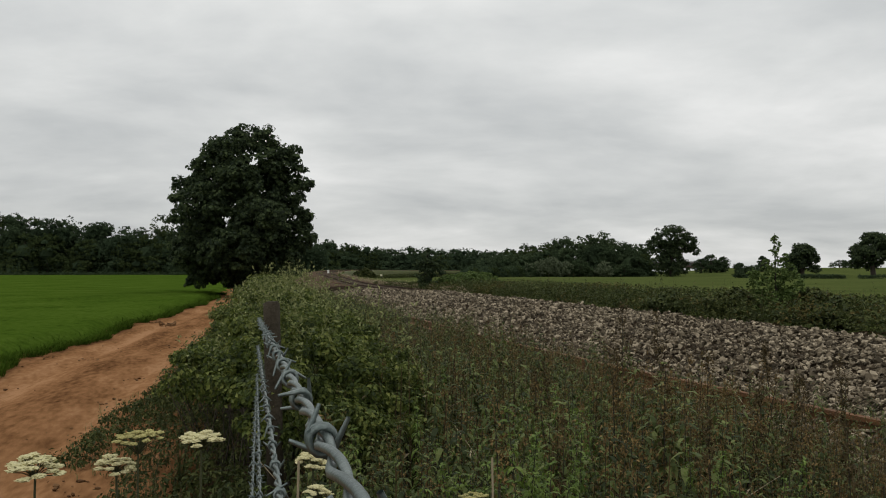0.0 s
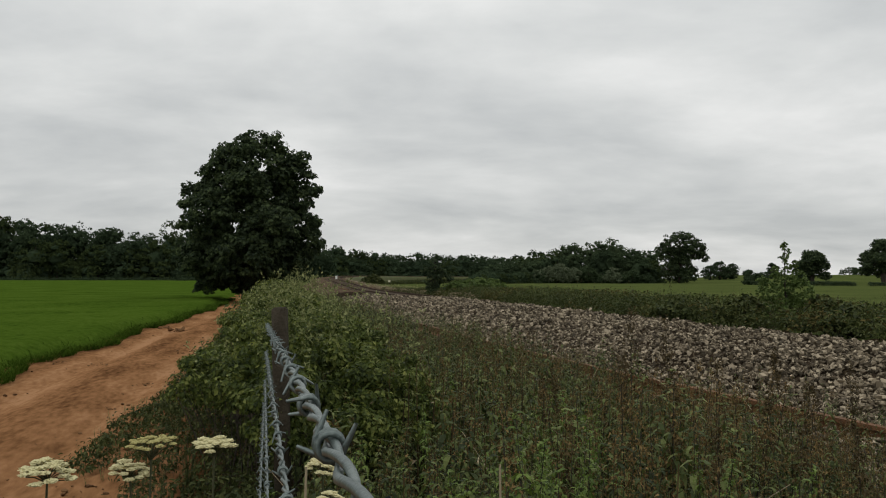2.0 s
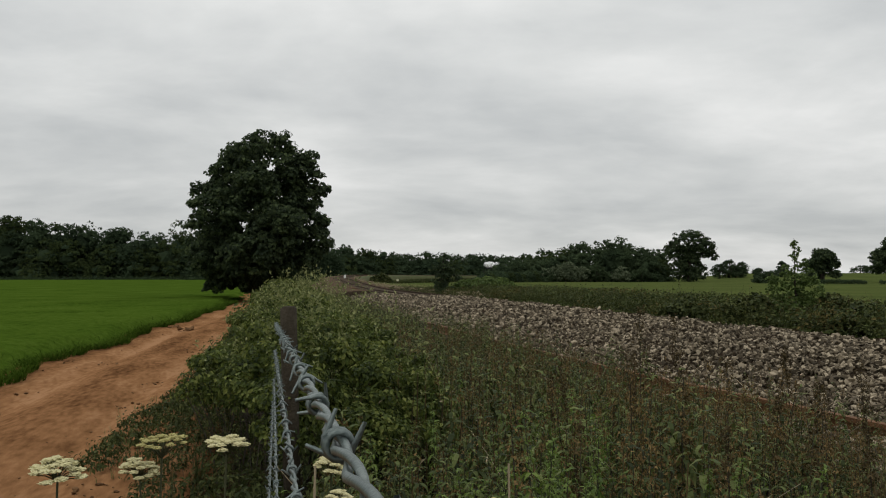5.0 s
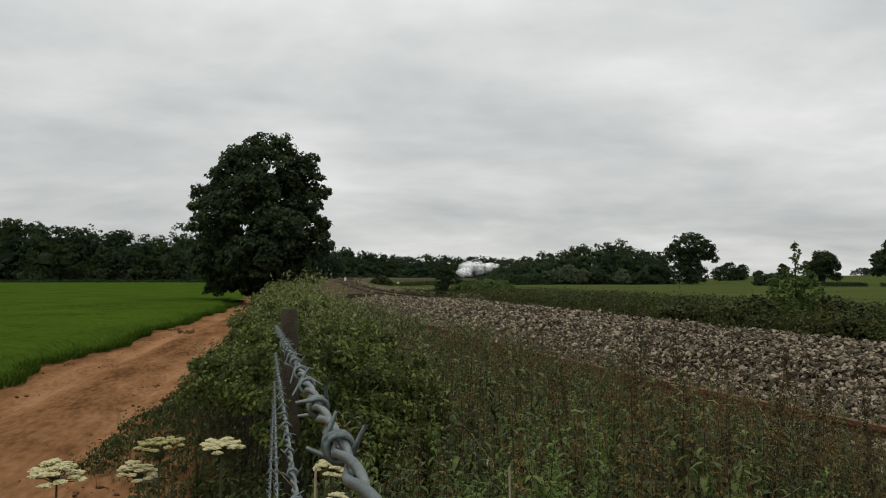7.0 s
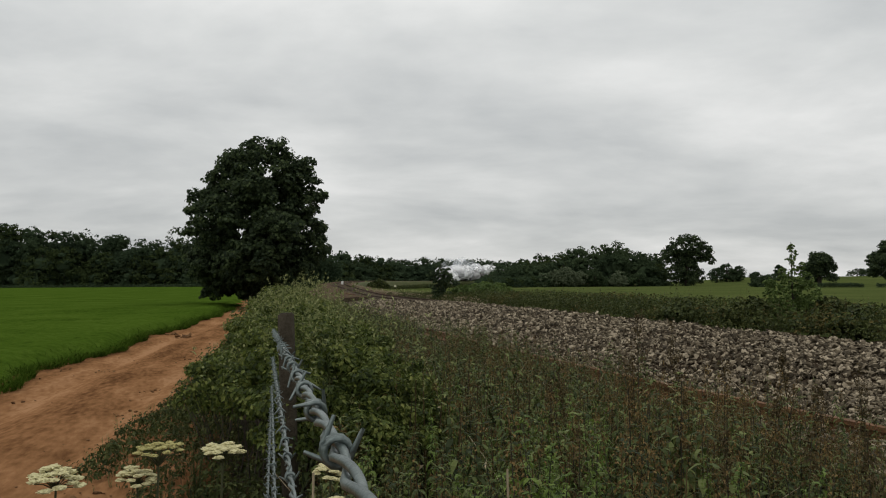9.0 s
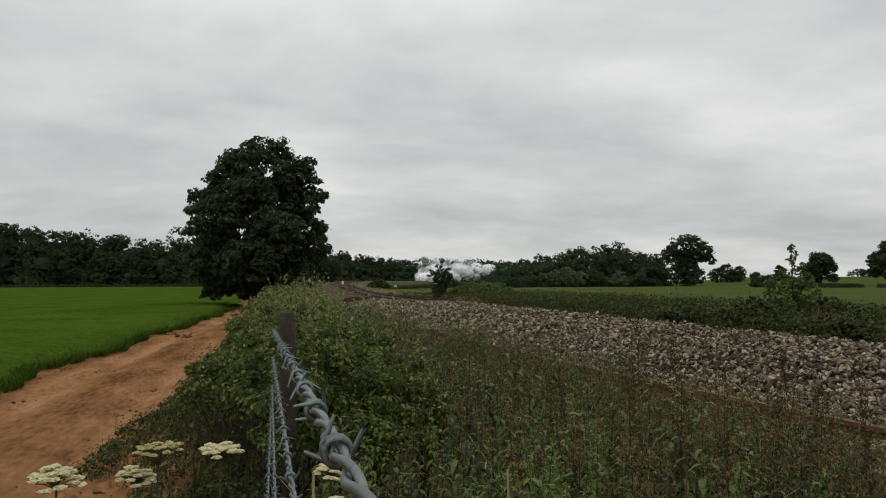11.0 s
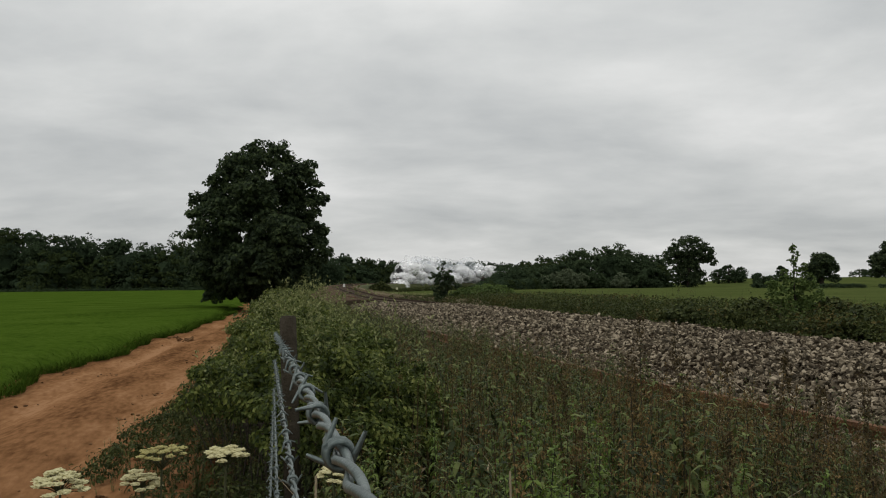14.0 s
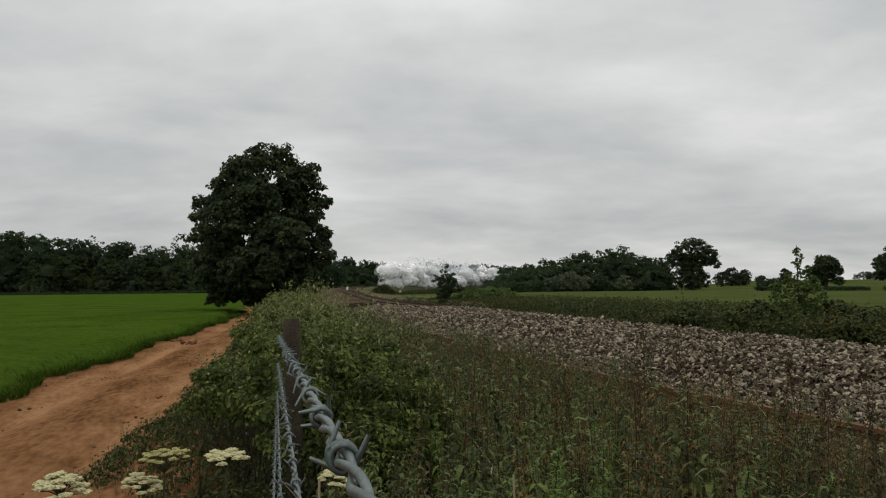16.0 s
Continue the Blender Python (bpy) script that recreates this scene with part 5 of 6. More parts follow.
def build_banks():
    # rough bank across the track
    P = lambda lat, al: [float(c) for c in spot(lat, al)]
    near = [(*P(13.4, 4), 0.6), (*P(13.4, 10), 0.6), (*P(13.4, 18), 0.6), (*P(13.2, 30), 0.62), (*P(13.0, 42), 0.6), (*P(13.0, 55), 0.35), (*P(13.0, 70), 0.2)]
    hedge_line("trackside_bank", "rough dark green bank of brambles and weeds across the track", near, 4.6, 0.11, 66000, 201, ["bank", "nettle", "weed_olive"], 0.3)
    lower = [(*P(10.9, 4), 0.5), (*P(10.9, 30), 0.5), (*P(10.9, 55), 0.35), (*P(11.2, 75), 0.25)]
    hedge_line("trackside_grass", "rough green growth along the far ballast edge", lower, 2.0, 0.1, 25000, 202, ["bank", "bank", "weed_olive"], 0.25)
    rng = np.random.default_rng(203)
    n = 1300
    al, la = 5 + 45 * rng.random(n) ** 1.2, rng.uniform(10.6, 15.2, n)
    x, y = spot(la, al)
    sow("bank_weeds", "tall weeds standing out of the trackside bank", "weeds", ["nettle", "mug", "seed"], [3, 3, 1], np.stack([x, y, land(x, y)], -1), 0.62 * rng.uniform(0.75, 1.6, n) * (0.85 + 0.3 * wave(x, y, 0.8)), rng, ["bank", "stem", "seed"], rich=0.45)
    # inside of the curve
    s = np.arange(108, 226, 4.0)
    x, y, h = track_pt(s)
    side = np.interp(s, [108, 226], [6.0, 7.5])
    hedge_line("curve_hedge", "low dark hedge along the inside of the railway curve", [(a + math.sin(c) * o, b - math.cos(c) * o, q) for a, b, c, o, q in zip(x, y, h, side, np.interp(s, [108, 140, 160, 180, 226], [0.3, 0.4, 0.7, 0.9, 1.1]))], 2.0, 0.32, 16000, 204)
    hedge_line("wood_understory", "dark undergrowth inside the wood beyond the crop", [(-190, 206, 12.5), (-120, 218, 13.5), (-98, 220, 12), (-70, 222, 10.5), (-30, 232, 9.5)], 6.0, 1.2, 22000, 208, "wood_dark")
    hedge_line("wood_understory", "low dark brambles at the foot of the wood", [(-190, 212, 3.6), (-120, 222, 3.6), (-70, 228, 3.6), (-30, 238, 3.6)], 2.5, 0.9, 7000, 211, "wood_dark")
    hedge_line("wood_understory", "low dark brambles at the foot of the distant wood", [(-90, 312, 4), (-28, 336, 4), (45, 332, 4)], 2.5, 1.0, 5000, 212, "wood_dark")
    hedge_line("wood_understory", "dark undergrowth inside the distant wood", [(-90, 308, 8), (-28, 332, 7), (45, 328, 7)], 5.0, 1.4, 6000, 210, "wood_dark")
    s = np.arange(66, 132, 3.0)
    x, y, h = track_pt(s)
    hedge_line("dry_grass", "yellowish dry grass along the inside of the railway curve", [(a + math.sin(c) * 4.4, b - math.cos(c) * 4.4, 0.4) for a, b, c in zip(x, y, h)], 1.8, 0.2, 6000, 209, "sprig")
    # pale row added in place of the light line along the inner rail
    s = np.arange(38, 134, 3.0)
    x, y, h = track_pt(s)
    hedge_line("dry_grass", "thin pale line added along the ballast edge", [(a + math.sin(c) * 1.95, b - math.cos(c) * 1.95, 0.34 + float(climb(q))) for a, b, c, q in zip(x, y, h, s)], 0.4, 0.12, 6000, 213, "dry")
    # hedges far over the fields
    hedge_line("field_hedge", "low dark hedge at the crop field's far edge", [(-215, 176, 1.2), (-150, 192, 1.1), (-110, 197, 1.0), (-60, 203, 1.1), (-36, 208, 1.2)], 2.0, 0.5, 9000, 205, "wood")
    hedge_line("field_hedge", "thin dark hedge across the pasture", [(69, 145, 0.9), (75, 145, 1.0), (80, 145, 0.8)], 1.4, 0.3, 2600, 206, "wood")
    hedge_line("field_hedge", "thin dark hedge continuing across the pasture", [(81.5, 143, 0.8), (92, 143, 1.0), (110, 144, 1.0)], 1.4, 0.3, 4500, 207, "wood")


def build_bushes():
    # rounded willows at the wood's foot
    for i, (x, y, L, mat) in enumerate(((32.8, 204, [(0, 0, 2.9, 4.0, 2.5, 2.3), (-4.2, 0, 2.0, 2.6, 2, 1.8), (3.8, 0, 2.2, 2.6, 2, 1.9), (-1.5, -0.8, 1.6, 3.4, 1.6, 1.5), (2, -0.8, 1.4, 3.2, 1.6, 1.4)], "willow"),
                                        (47.6, 204, [(0, 0, 2.2, 1.8, 1.6, 1.9), (0.9, 0, 1.3, 1.6, 1.4, 1.2), (-1.2, 0, 1.2, 1.3, 1.2, 1.1)], "willow"), (41.2, 205, [(0, 0, 2.4, 2.6, 2, 2.0), (-1.6, 0, 1.5, 1.8, 1.5, 1.4), (1.8, 0, 1.4, 1.8, 1.5, 1.4)], "wood_pale"),
                                        (53.5, 206, [(0, 0, 1.8, 2.6, 2, 1.6), (2.2, 0, 1.2, 1.8, 1.5, 1.1)], "wood_pale"))):
        tree("rounded grey-green willow bush at the wood's foot" if mat == "willow" else "rounded dark green bush at the wood's foot", x, y, L, 0.12, (460, 150, 200, 180)[i], 14, 0.36, 0.42, mat, 320 + i, "bushes at the wood's foot", "bush")
    # dark bramble mounds on the bank across the track
    for i, (x, y, s) in enumerate(((7.6, 18.9, 0.62), (9.2, 18.2, 0.66), (8.5, 16.0, 0.55), (6.4, 20.4, 0.5))):
        L = [(0, 0, 0.55 * s, 0.8 * s, 0.6, 0.5 * s), (0.6 * s, 0, 0.4 * s, 0.6 * s, 0.5, 0.4 * s), (-0.6 * s, 0, 0.42 * s, 0.55 * s, 0.5, 0.42 * s), (0.1, 0, 0.9 * s, 0.35 * s, 0.35, 0.25 * s)]
        tree("dark green bramble mound on the bank across the track", x, y, L, 0.02, 190, 14, 0.12, 0.11, "bank", 330 + i, "bramble mounds", "bush")
    # bush beside the track
    rng = np.random.default_rng(301)
    L = [(0, 0, 1.8, 0.40, 0.36, 0.26), (-0.46, 0, 1.52, 0.36, 0.3, 0.24), (0.5, 0, 1.5, 0.4, 0.34, 0.24), (0.05, 0, 1.25, 0.5, 0.4, 0.28), (0.9, 0, 1.15, 0.3, 0.25, 0.15), (-0.12, 0, 2.2, 0.2, 0.2, 0.17), (0.12, 0, 2.5, 0.09, 0.09, 0.12), (-0.34, 0, 0.95, 0.36, 0.3, 0.3), (0.28, 0, 0.7, 0.42, 0.36, 0.4), (-0.1, 0, 0.4, 0.48, 0.4, 0.4), (-0.6, 0, 1.9, 0.14, 0.14, 0.1), (0.52, 0, 1.98, 0.15, 0.15, 0.1)]
    tree("slender dark green bush growing beside the track", 0.05, 50.0, L, 0.05, 150, 13, 0.13, 0.15, "tree", 302, category="bush")
    L = [(0, 0, 0.5, 1.6, 1.2, 0.55), (1.3, 0.3, 0.5, 1.4, 1.2, 0.55), (-0.9, 0, 0.45, 0.8, 0.8, 0.45), (0.6, 0, 0.78, 0.8, 0.8, 0.4)]
    tree("rounded green bramble bush beside the track", 2.3, 51.0, L, 0.04, 420, 18, 0.16, 0.14, "sapling", 303, category="bush")
    L = [(0, 0, 0.9, 1.2, 1.0, 0.85), (0.9, 0.3, 0.7, 0.9, 1.0, 0.6), (-0.9, 0, 0.6, 0.8, 0.8, 0.5)]
    tree("dark round bush at the railway curve", -9.0, 112.0, L, 0.06, 200, 16, 0.22, 0.25, "bank", 304, category="bush")
    # sapling across the track
    L = [(0, 0, 0.42, 0.56, 0.5, 0.42), (-0.42, 0, 0.86, 0.30, 0.32, 0.28), (0.30, 0, 0.84, 0.36, 0.36, 0.34), (0.0, 0, 1.10, 0.34, 0.30, 0.26), (0.30, 0, 1.22, 0.20, 0.20, 0.20), (-0.58, 0, 1.14, 0.13, 0.13, 0.11), (-0.25, 0, 1.34, 0.15, 0.15, 0.14), (0.08, 0, 1.42, 0.12, 0.12, 0.14), (-0.05, 0, 1.66, 0.08, 0.08, 0.14), (0.06, 0, 1.78, 0.05, 0.05, 0.1), (-0.03, 0, 1.96, 0.06, 0.06, 0.1), (0.22, 0, 1.52, 0.06, 0.06, 0.12)]
    tree("young green sapling standing out of the bank across the track", 8.38, 18.2, L, 0.022, 760, 8, 0.035, 0.055, "sapling", 305, category="sapling", trunk_top=(-0.03, 0, 2.1))


def build_lineside():
    def box(bm, x, y, z, sx, sy, sz):
        bmesh.ops.create_cube(bm, size=1, matrix=Matrix.Translation((x, y, z)) @ Matrix.Diagonal((sx, sy, sz, 1)))

    def board(name, label, x, y, w, h, lift, mat, cat):
        g = float(land(x, y))
        root = thing(name, label, cat, "lineside signs", at=pose(x, y, g))
        bm = bmesh.new()
        box(bm, 0, 0, (lift + h) / 2, 0.08, 0.08, lift + h)
        bmesh.ops.bevel(bm, geom=bm.edges[:], offset=0.01, segments=1, affect="EDGES")
        part("post", bm, "post", root)
        bm = bmesh.new()
        box(bm, 0, -0.06, lift + h / 2, w, 0.04, h)
        bmesh.ops.bevel(bm, geom=bm.edges[:], offset=0.012, segments=2, affect="EDGES")
        part("board", bm, mat, root)

    board("lineside_sign", "small white sign on a short post by the railway", -14.35, 113, 0.3, 0.5, 1.0, "white_paint", "sign")
    board("lineside_sign", "low cream board beside the railway curve", -7.0, 120, 0.36, 0.3, 0.6, "cream_paint", "sign")
    x, y = -15.2, 112
    root = thing("lineside_cabinet", "rusty reddish equipment box beside the railway", "cabinet", at=pose(x, y, float(land(x, y))))
    bm = bmesh.new()
    box(bm, 0, 0, 0.4, 0.55, 0.45, 0.8)
    bmesh.ops.bevel(bm, geom=bm.edges[:], offset=0.04, segments=2, affect="EDGES")
    part("body", bm, "rust", root)
    bm = bmesh.new()
    box(bm, 0, 0, 0.83, 0.65, 0.55, 0.06)
    part("lid", bm, "rust", root)


# ---------------------------------------------------------------- the train


def cyl(bm, r, length, m, seg=24, r2=None):
    bmesh.ops.create_cone(bm, cap_ends=True, segments=seg, radius1=r, radius2=r if r2 is None else r2, depth=length, matrix=m)


def cube(bm, x, y, z, sx, sy, sz, bev=0.03):
    made = bmesh.ops.create_cube(bm, size=1, matrix=Matrix.Translation((x, y, z)) @ Matrix.Diagonal((sx, sy, sz, 1)))
    if bev:
        es = list({e for v in made["verts"] for e in v.link_edges})
        bmesh.ops.bevel(bm, geom=es, offset=bev, segments=2, affect="EDGES")


FORE = Matrix.Rotation(math.pi / 2, 4, "Y")


def wheel_set(root, xs, r, z=0.0):
    bm = bmesh.new()
    cyl(bm, r, 0.12, Matrix.Rotation(math.pi / 2, 4, "X"), 28)
    cyl(bm, r * 0.82, 0.16, Matrix.Rotation(math.pi / 2, 4, "X"), 28)
    me = bm_mesh("wheel", bm, "black_paint")
    bm = bmesh.new()
    cyl(bm, r * 0.2, 0.24, Matrix.Rotation(math.pi / 2, 4, "X"), 16)
    hub = bm_mesh("hub", bm, "rail_steel")
    out = []
    for x in xs:
        for s in (-0.75, 0.75):
            out.append(part("wheel", me, None, root, at=Matrix.Translation((x, s, r))))
            part("hub", hub, None, out[-1])
    return out


def build_engine():
    root = thing("steam_locomotive", "black steam locomotive hauling coaches", "locomotive", "train")
    bm = bmesh.new()
    cyl(bm, 0.86, 5.6, Matrix.Translation((0.6, 0, 2.75)) @ FORE, 32, 0.78)
    part("boiler", bm, "black_paint", root, smooth=False)
    bm = bmesh.new()
    cyl(bm, 0.9, 1.5, Matrix.Translation((4.1, 0, 2.75)) @ FORE, 32)
    cyl(bm, 0.75, 0.12, Matrix.Translation((4.9, 0, 2.75)) @ FORE, 32, 0.6)
    part("smokebox", bm, "black_paint", root)
    bm = bmesh.new()
    cyl(bm, 0.3, 0.75, Matrix.Translation((4.1, 0, 3.85)), 20, 0.24)
    cyl(bm, 0.34, 0.1, Matrix.Translation((4.1, 0, 4.2)), 20)
    part("chimney", bm, "black_paint", root)
    bm = bmesh.new()
    bmesh.ops.create_uvsphere(bm, u_segments=18, v_segments=10, radius=0.42, matrix=Matrix.Translation((0.9, 0, 3.5)) @ Matrix.Diagonal((1, 1, 0.9, 1)))
    part("dome", bm, "black_paint", root, smooth=True)
    bm = bmesh.new()
    cube(bm, -3.0, 0, 2.35, 2.0, 2.5, 2.3)
    cube(bm, -3.15, 0, 3.6, 2.5, 2.7, 0.18, 0.07)
    part("cab", bm, "black_paint", root)
    for s in (-1.262, 1.262):
        bm = bmesh.new()
        cube(bm, -2.8, s, 2.95, 0.9, 0.03, 0.7, 0.01)
        part("cab_window", bm, "glass", root)
    bm = bmesh.new()
    cube(bm, 0.5, 0, 1.42, 9.6, 2.5, 0.16)
    cube(bm, 0.5, 0, 1.05, 9.0, 1.1, 0.6)
    part("footplate", bm, "black_paint", root)
    bm = bmesh.new()
    cube(bm, 5.35, 0, 1.15, 0.12, 2.4, 0.5)
    part("buffer_beam", bm, "maroon", root)
    bm = bmesh.new()
    cyl(bm, 0.22, 0.45, Matrix.Translation((5.6, 0.87, 1.1)) @ FORE, 16)
    me = bm_mesh("buffer", bm, "black_paint")
    part("buffer", me, None, root)
    part("buffer", me, None, root, at=Matrix.Translation((0, -1.74, 0)))
    for s in (-1.1, 1.1):
        bm = bmesh.new()
        cube(bm, 3.9, s, 0.95, 1.2, 0.5, 0.62, 0.08)
        part("cylinder", bm, "black_paint", root)
    drive = wheel_set(root, (-2.0, 0.1, 2.2), 0.92)
    small = wheel_set(root, (3.4, 4.8), 0.48)
    return root, drive, small


def build_tender():
    root = thing("locomotive_tender", "black coal tender coupled behind the locomotive", "tender", "train")
    bm = bmesh.new()
    cube(bm, 0, 0, 2.1, 6.2, 2.5, 1.9, 0.06)
    part("tank", bm, "black_paint", root)
    bm = bmesh.new()
    cube(bm, 0, 0, 1.0, 6.4, 2.2, 0.3)
    part("frame", bm, "black_paint", root)
    bm = bmesh.new()
    bmesh.ops.create_icosphere(bm, subdivisions=3, radius=1, matrix=Matrix.Translation((0.3, 0, 3.0)) @ Matrix.Diagonal((2.4, 1.05, 0.5, 1)))
    for v in bm.verts:
        v.co += Vector((0, 0, 0.1)) * noise.noise(v.co * 4)
    part("coal", bm, "black_paint", root)
    return root, wheel_set(root, (-2.0, 0, 2.0), 0.6)


def build_coach():
    root = thing("railway_coach", "maroon passenger coach with a grey curved roof", "railway coach", "train")
    bm = bmesh.new()
    cube(bm, 0, 0, 2.25, 19.2, 2.7, 2.2, 0.08)
    part("body", bm, "maroon", root)
    bm = bmesh.new()
    cyl(bm, 1.36, 19.1, Matrix.Translation((0, 0, 3.2)) @ Matrix.Diagonal((1, 1, 0.45, 1)) @ FORE, 28)
    part("roof", bm, "roof_grey", root)
    bm = bmesh.new()
    cube(bm, 0, 0, 1.0, 18.6, 2.3, 0.35)
    part("underframe", bm, "black_paint", root)
    bm = bmesh.new()
    cube(bm, 0, 0, 0, 1.3, 0.03, 0.85, 0.01)
    me = bm_mesh("window", bm, "glass")
    for s in (-1.355, 1.355):
        for i in range(9):
            part("window", me, None, root, at=Matrix.Translation((-8 + 2 * i, s, 2.6)))
    for c in (-6.8, 6.8):
        bm = bmesh.new()
        cube(bm, c, 0, 0.62, 3.2, 2.0, 0.45)
        part("bogie", bm, "black_paint", root)
    return root, wheel_set(root, (-8, -5.6, 5.6, 8), 0.46)


RAIL_TOP = 0.37
SPEED = 6.545


def engine_s(t):
    """Distance of the engine along the track: 45 degrees into the curve at 4 s, 20 degrees at 16 s."""
    return STRAIGHT + RADIUS * radians(45) - SPEED * (t - 4.0) + 14.0


def on_track(s, lift=RAIL_TOP):
    x, y, h = track_pt(s)
    return Matrix.Translation((float(x), float(y), lift + float(climb(s)))) @ Matrix.Rotation(float(h) + math.pi, 4, "Z")


TRAIN, WHEELS, PUFFS = [], [], []


def build_train():
    e, d, s = build_engine()
    TRAIN.append((e, 0.0))
    WHEELS.extend([(w, 0.92) for w in d] + [(w, 0.48) for w in s])
    t, w = build_tender()
    TRAIN.append((t, 8.6))
    WHEELS.extend([(q, 0.6) for q in w])
    for i in range(4):
        c, w = build_coach()
        TRAIN.append((c, 22.0 + 20.0 * i))
        WHEELS.extend([(q, 0.46) for q in w])


def puff_mesh(name, r, seed, skins, squash=0.8):
    """A billow: a body within looser veils, skins = (size, material) from the inside out."""
    bm = bmesh.new()
    o = Vector((seed * 3.1, seed * 1.7, 0))
    for q, (skin, mat) in enumerate(skins):
        made = bmesh.ops.create_icosphere(bm, subdivisions=4 if q == 0 else 3, radius=1)["verts"]
        for v in made:
            d = v.co.normalized()
            p = o + Vector((0, 0, 0.35 * q))
            k = 1 + 0.32 * noise.noise(d * 1.4 + p) + 0.24 * abs(noise.noise(d * 2.8 + p)) + 0.13 * abs(noise.noise(d * 6 + p)) + 0.05 * abs(noise.noise(d * 13 + p))
            v.co = d * r * k * skin
            v.co.z *= squash
        for f in {f for v in made for f in v.link_faces}:
            f.material_index = q
    me = bm_mesh(name, bm, skins[0][1], True)
    for skin, mat in skins[1:]:
        me.materials.append(M[mat])
    return me


def build_steam():
    """Steam leaves the chimney in puffs: each is carried low under the engine until its time, then hangs and drifts."""
    rng = random.Random(77)
    forms = [puff_mesh("steam_puff", 1.0, i, ((0.88, "steam"), (1.1, "steam_veil"))) for i in range(6)]
    older = [puff_mesh("steam_puff", 1.0, 10 + i, ((1.0, "steam_thin"),)) for i in range(6)]
    hazes = [puff_mesh("steam_wisp", 1.0, 20 + i, ((1.0, "haze"),), 0.9) for i in range(4)]
    t, k = 3.92, 0
    while t < 16.2:
        # the plume thins out where it was left first
        thin = 5.0 < t < 11.3 and k % 5 not in ((0, 2, 3) if t < 8.0 else (0, 2))
        r = rng.uniform(1.5, 2.2) * (0.74 + 0.26 * float(ss(6.0, 9.0, t))) * (0.36 + 0.64 * float(ss(3.9, 5.0, t))) * (1.3 if thin else 1.0)
        ob = new("steam_puff", (older if thin else forms)[k % 6])
        tagged(ob, "thinning pale billow of locomotive steam" if thin else "white billowing puff of locomotive steam", "steam", "steam plume")
        ob.scale = (r * 1.3, r * 1.15, r * 0.95)
        low = 2.2 * float(ss(6.2, 8.8, t))
        start = Vector((rng.uniform(-0.4, 0.4), rng.uniform(-3.0, -0.6) if low > 1 else rng.uniform(-1.0, 0.6), rng.uniform(-0.3 - low, 0.4 + 0.5 * float(ss(10, 13, t)))))
        drift = Vector((rng.uniform(-0.2, 0.2), rng.uniform(-0.4, 0.2), rng.uniform(-0.12, 0.12) + (0.20, -0.24, 0.02, -0.10)[k % 4] * float(ss(12.5, 8.5, t))))
        PUFFS.append((ob, t, start, drift, rng.uniform(0, 6.28), rng.uniform(-2.2, 1.0)))
        k += 1
        t += 0.26
    t = 6.4
    while t < 13.5:
        r = rng.uniform(1.8, 2.8)
        ob = new("steam_wisp", hazes[k % len(hazes)])
        tagged(ob, "thin grey drifting wisp of steam", "steam", "steam plume")
        ob.scale = (r * 1.3, r, r)
        PUFFS.append((ob, t, Vector((rng.uniform(-0.3, 0.3), 0.8, 0.8)), Vector((rng.uniform(0.0, 0.3), rng.uniform(-0.2, 0.2), rng.uniform(0.05, 0.35))), rng.uniform(0, 6.28), 1.0))
        k += 1
        t += 1.1


build_ground()
build_lane()
build_crop()
bed = build_track()
build_old_rails()
build_woods()
build_banks()
main_tree()
field_oaks()
build_bushes()
build_lineside()
build_fence()
build_weeds()
build_fence_hedge()
build_umbels()
build_train()
build_steam()
build_stones(bed)


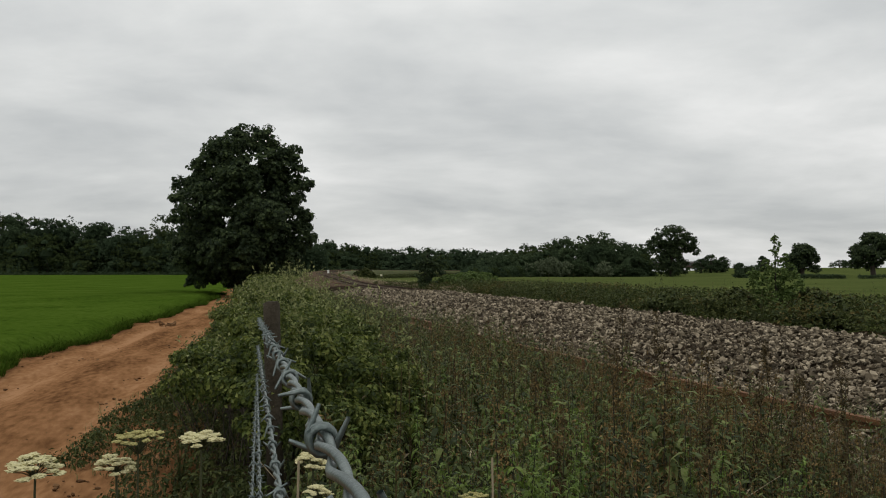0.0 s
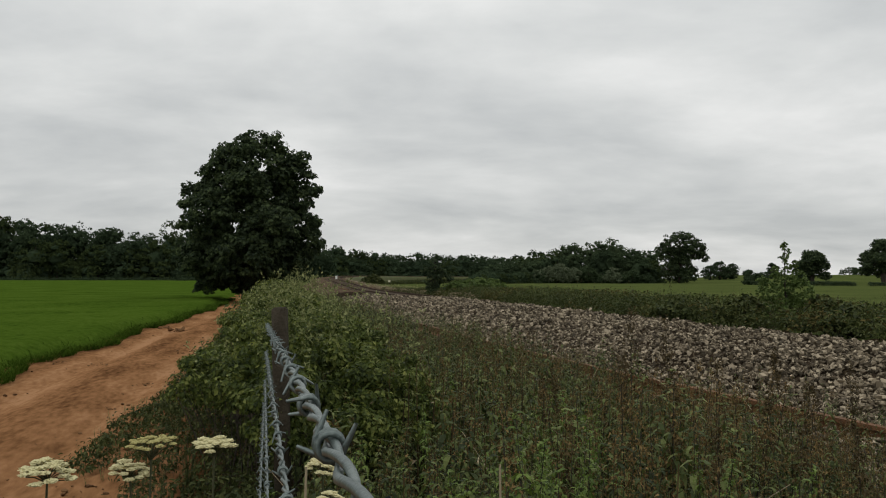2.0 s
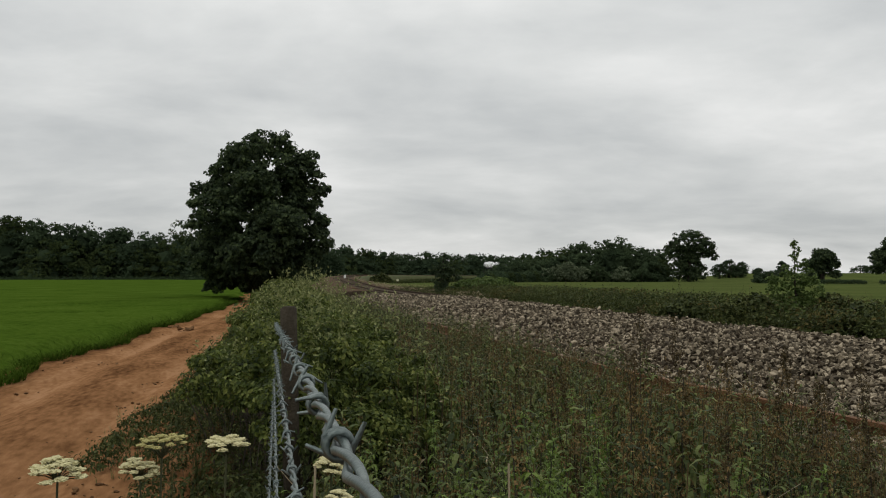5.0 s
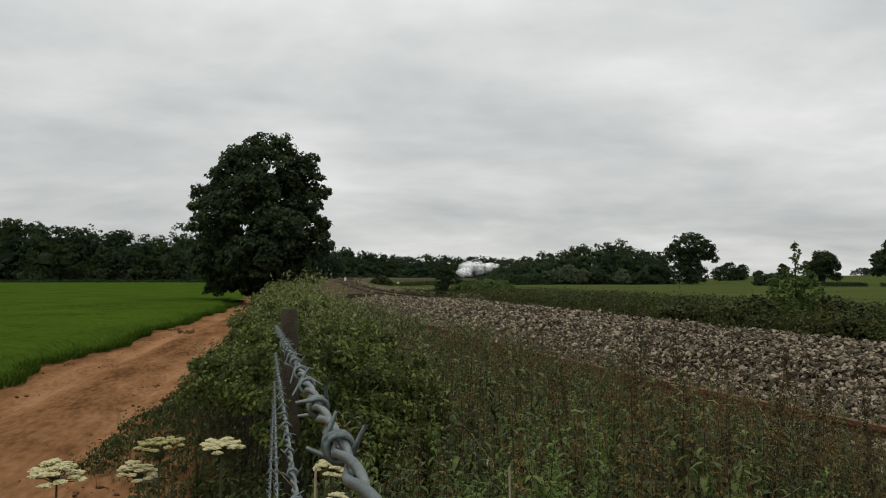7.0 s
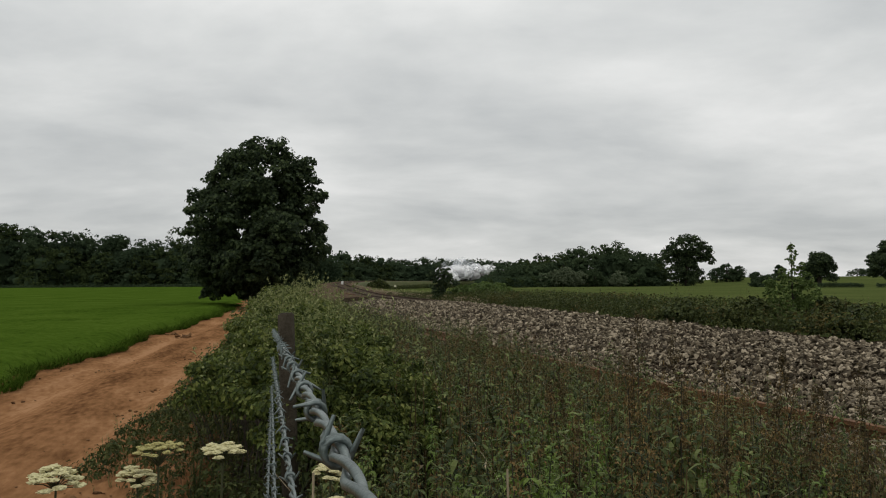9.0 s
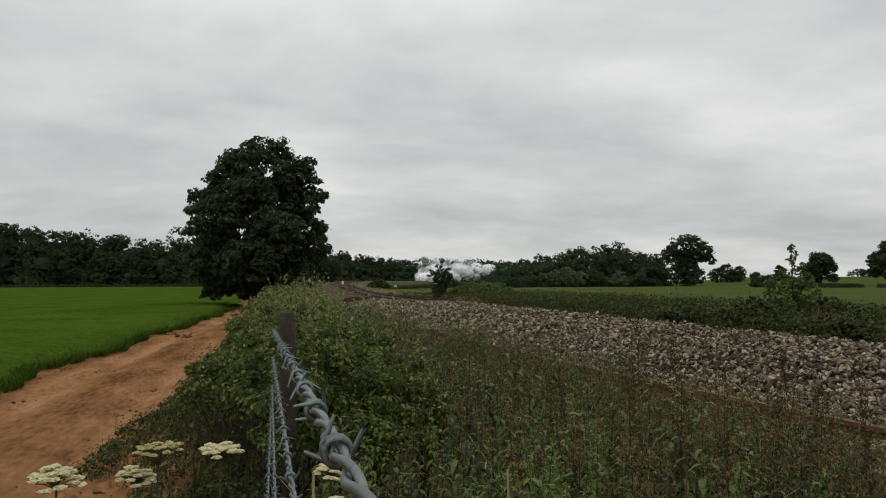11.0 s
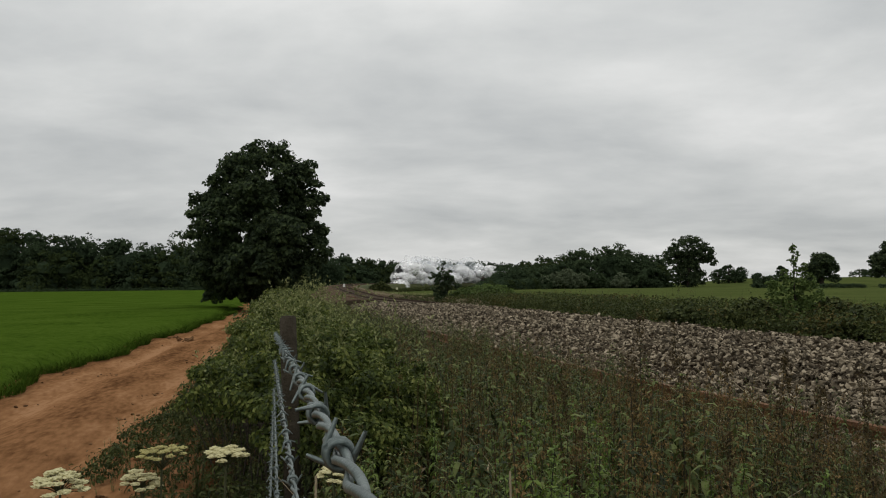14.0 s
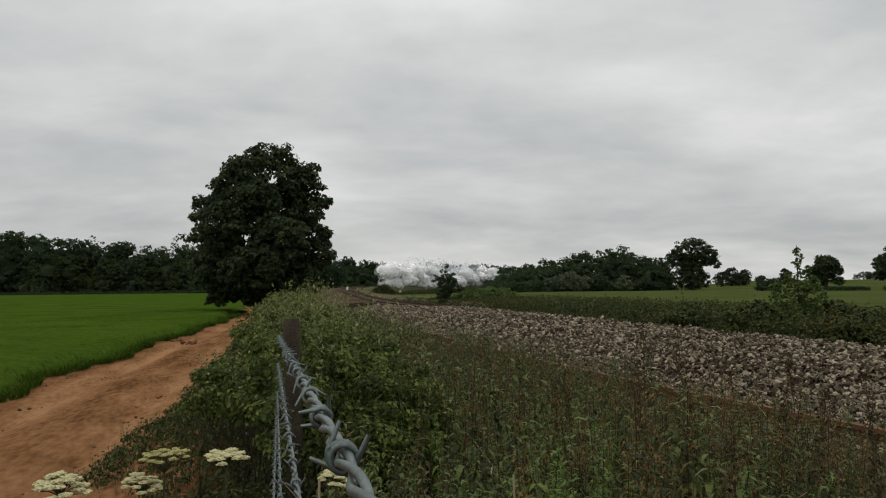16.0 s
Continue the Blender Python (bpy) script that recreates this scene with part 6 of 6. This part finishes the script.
def motions():
    ticks = [float(i) for i in range(17)]
    for ob, back in TRAIN:
        walk(ob, [(t, on_track(engine_s(t) + back)) for t in ticks])
    for ob, r in WHEELS:
        base = ob.matrix_basis.translation.copy()
        step = 1.2 * r / SPEED  # about 70 degrees of turn a row
        n = math.ceil(16.0 / step)
        walk(ob, [(16.0 * i / n, Matrix.Translation(base) @ Matrix.Rotation(16.0 * i / n * SPEED / r, 4, "Y")) for i in range(n + 1)])
    # hogweed heads nodding in the wind: seconds and millimetres aside for each plant
    sway = (
        [(0, -7), (0.5, 0), (1, 0), (1.5, -1), (2, 0), (2.5, 4), (3, 10), (3.5, -4), (4, -3), (6.3, -1), (6.5, -5), (7, -4), (7.5, 10), (8, -4), (8.5, -7), (9, 1), (11.5, 2), (12, -2), (12.5, 7), (13, 4), (13.5, -2), (14, 5), (14.5, -5), (15, 2), (15.5, 0), (16, 0)],
        [(0, -13), (0.5, 0), (1, -3), (1.5, 4), (2, 4), (2.5, 6), (3, 12), (3.5, -9), (4, -1), (6.3, 4), (6.5, -3), (7, -3), (7.5, 16), (8, -5), (8.5, -9), (9, 2), (11.5, -1), (12, -3), (12.5, 7), (13, 4), (13.5, -4), (14, 7), (14.5, -6), (15, -1), (15.5, -5), (16, 0)],
        [(0, -13), (0.5, -4), (1, 0), (1.5, -2), (2, 0), (2.5, 5), (3, 4), (3.5, 2), (4, 8), (6.3, 1), (6.5, -5), (7, -6), (7.5, 21), (8, -7), (8.5, -4), (9, 3), (11.5, -5), (12, -7), (12.5, 5), (13, -3), (13.5, 1), (14, 5), (14.5, -6), (15, 6), (15.5, 3), (16, -3)],
        [(0, -11), (0.5, -2), (1, -1), (1.5, -1), (2, 2), (2.5, 6), (3, 5), (3.5, -2), (4, 4), (6.3, 0), (6.5, -5), (7, -4), (7.5, 15), (8, -5), (8.5, -6), (9, 1), (11.5, -2), (12, -5), (12.5, 5), (13, 2), (13.5, 2), (14, 3), (14.5, -6), (15, 4), (15.5, 0), (16, 1)],
    )
    for i, ob in enumerate(UMBELS):
        base = ob.matrix_basis.copy()
        walk(ob, [(t, base @ Matrix.Rotation(mm / 950, 4, "Y")) for t, mm in sway[i % 4]])
    for ob, born, offset, drift, spin, back in PUFFS:
        rows = []
        for t in sorted({i * 0.5 for i in range(33)} | {min(max(born + d, 0.0), 16.0) for d in (-0.3, 0.0, 0.25)}):
            x, y, h = track_pt(engine_s(min(t, born)) - 4.1 + back)
            age = max(0.0, t - born)
            slow = 1.6 * (1 - math.exp(-age / 1.2)) + 0.5 * age
            wait = 9.0 * min(max((born - t) / 0.3, 0.0), 1.0)  # low under the engine, then up the chimney
            q = Vector((float(x), float(y), RAIL_TOP + 4.6 - wait)) + offset + drift * slow
            rows.append((t, Matrix.Translation(q) @ Matrix.Rotation(spin + 0.04 * age, 4, "Z")))
        walk(ob, rows)


motions()
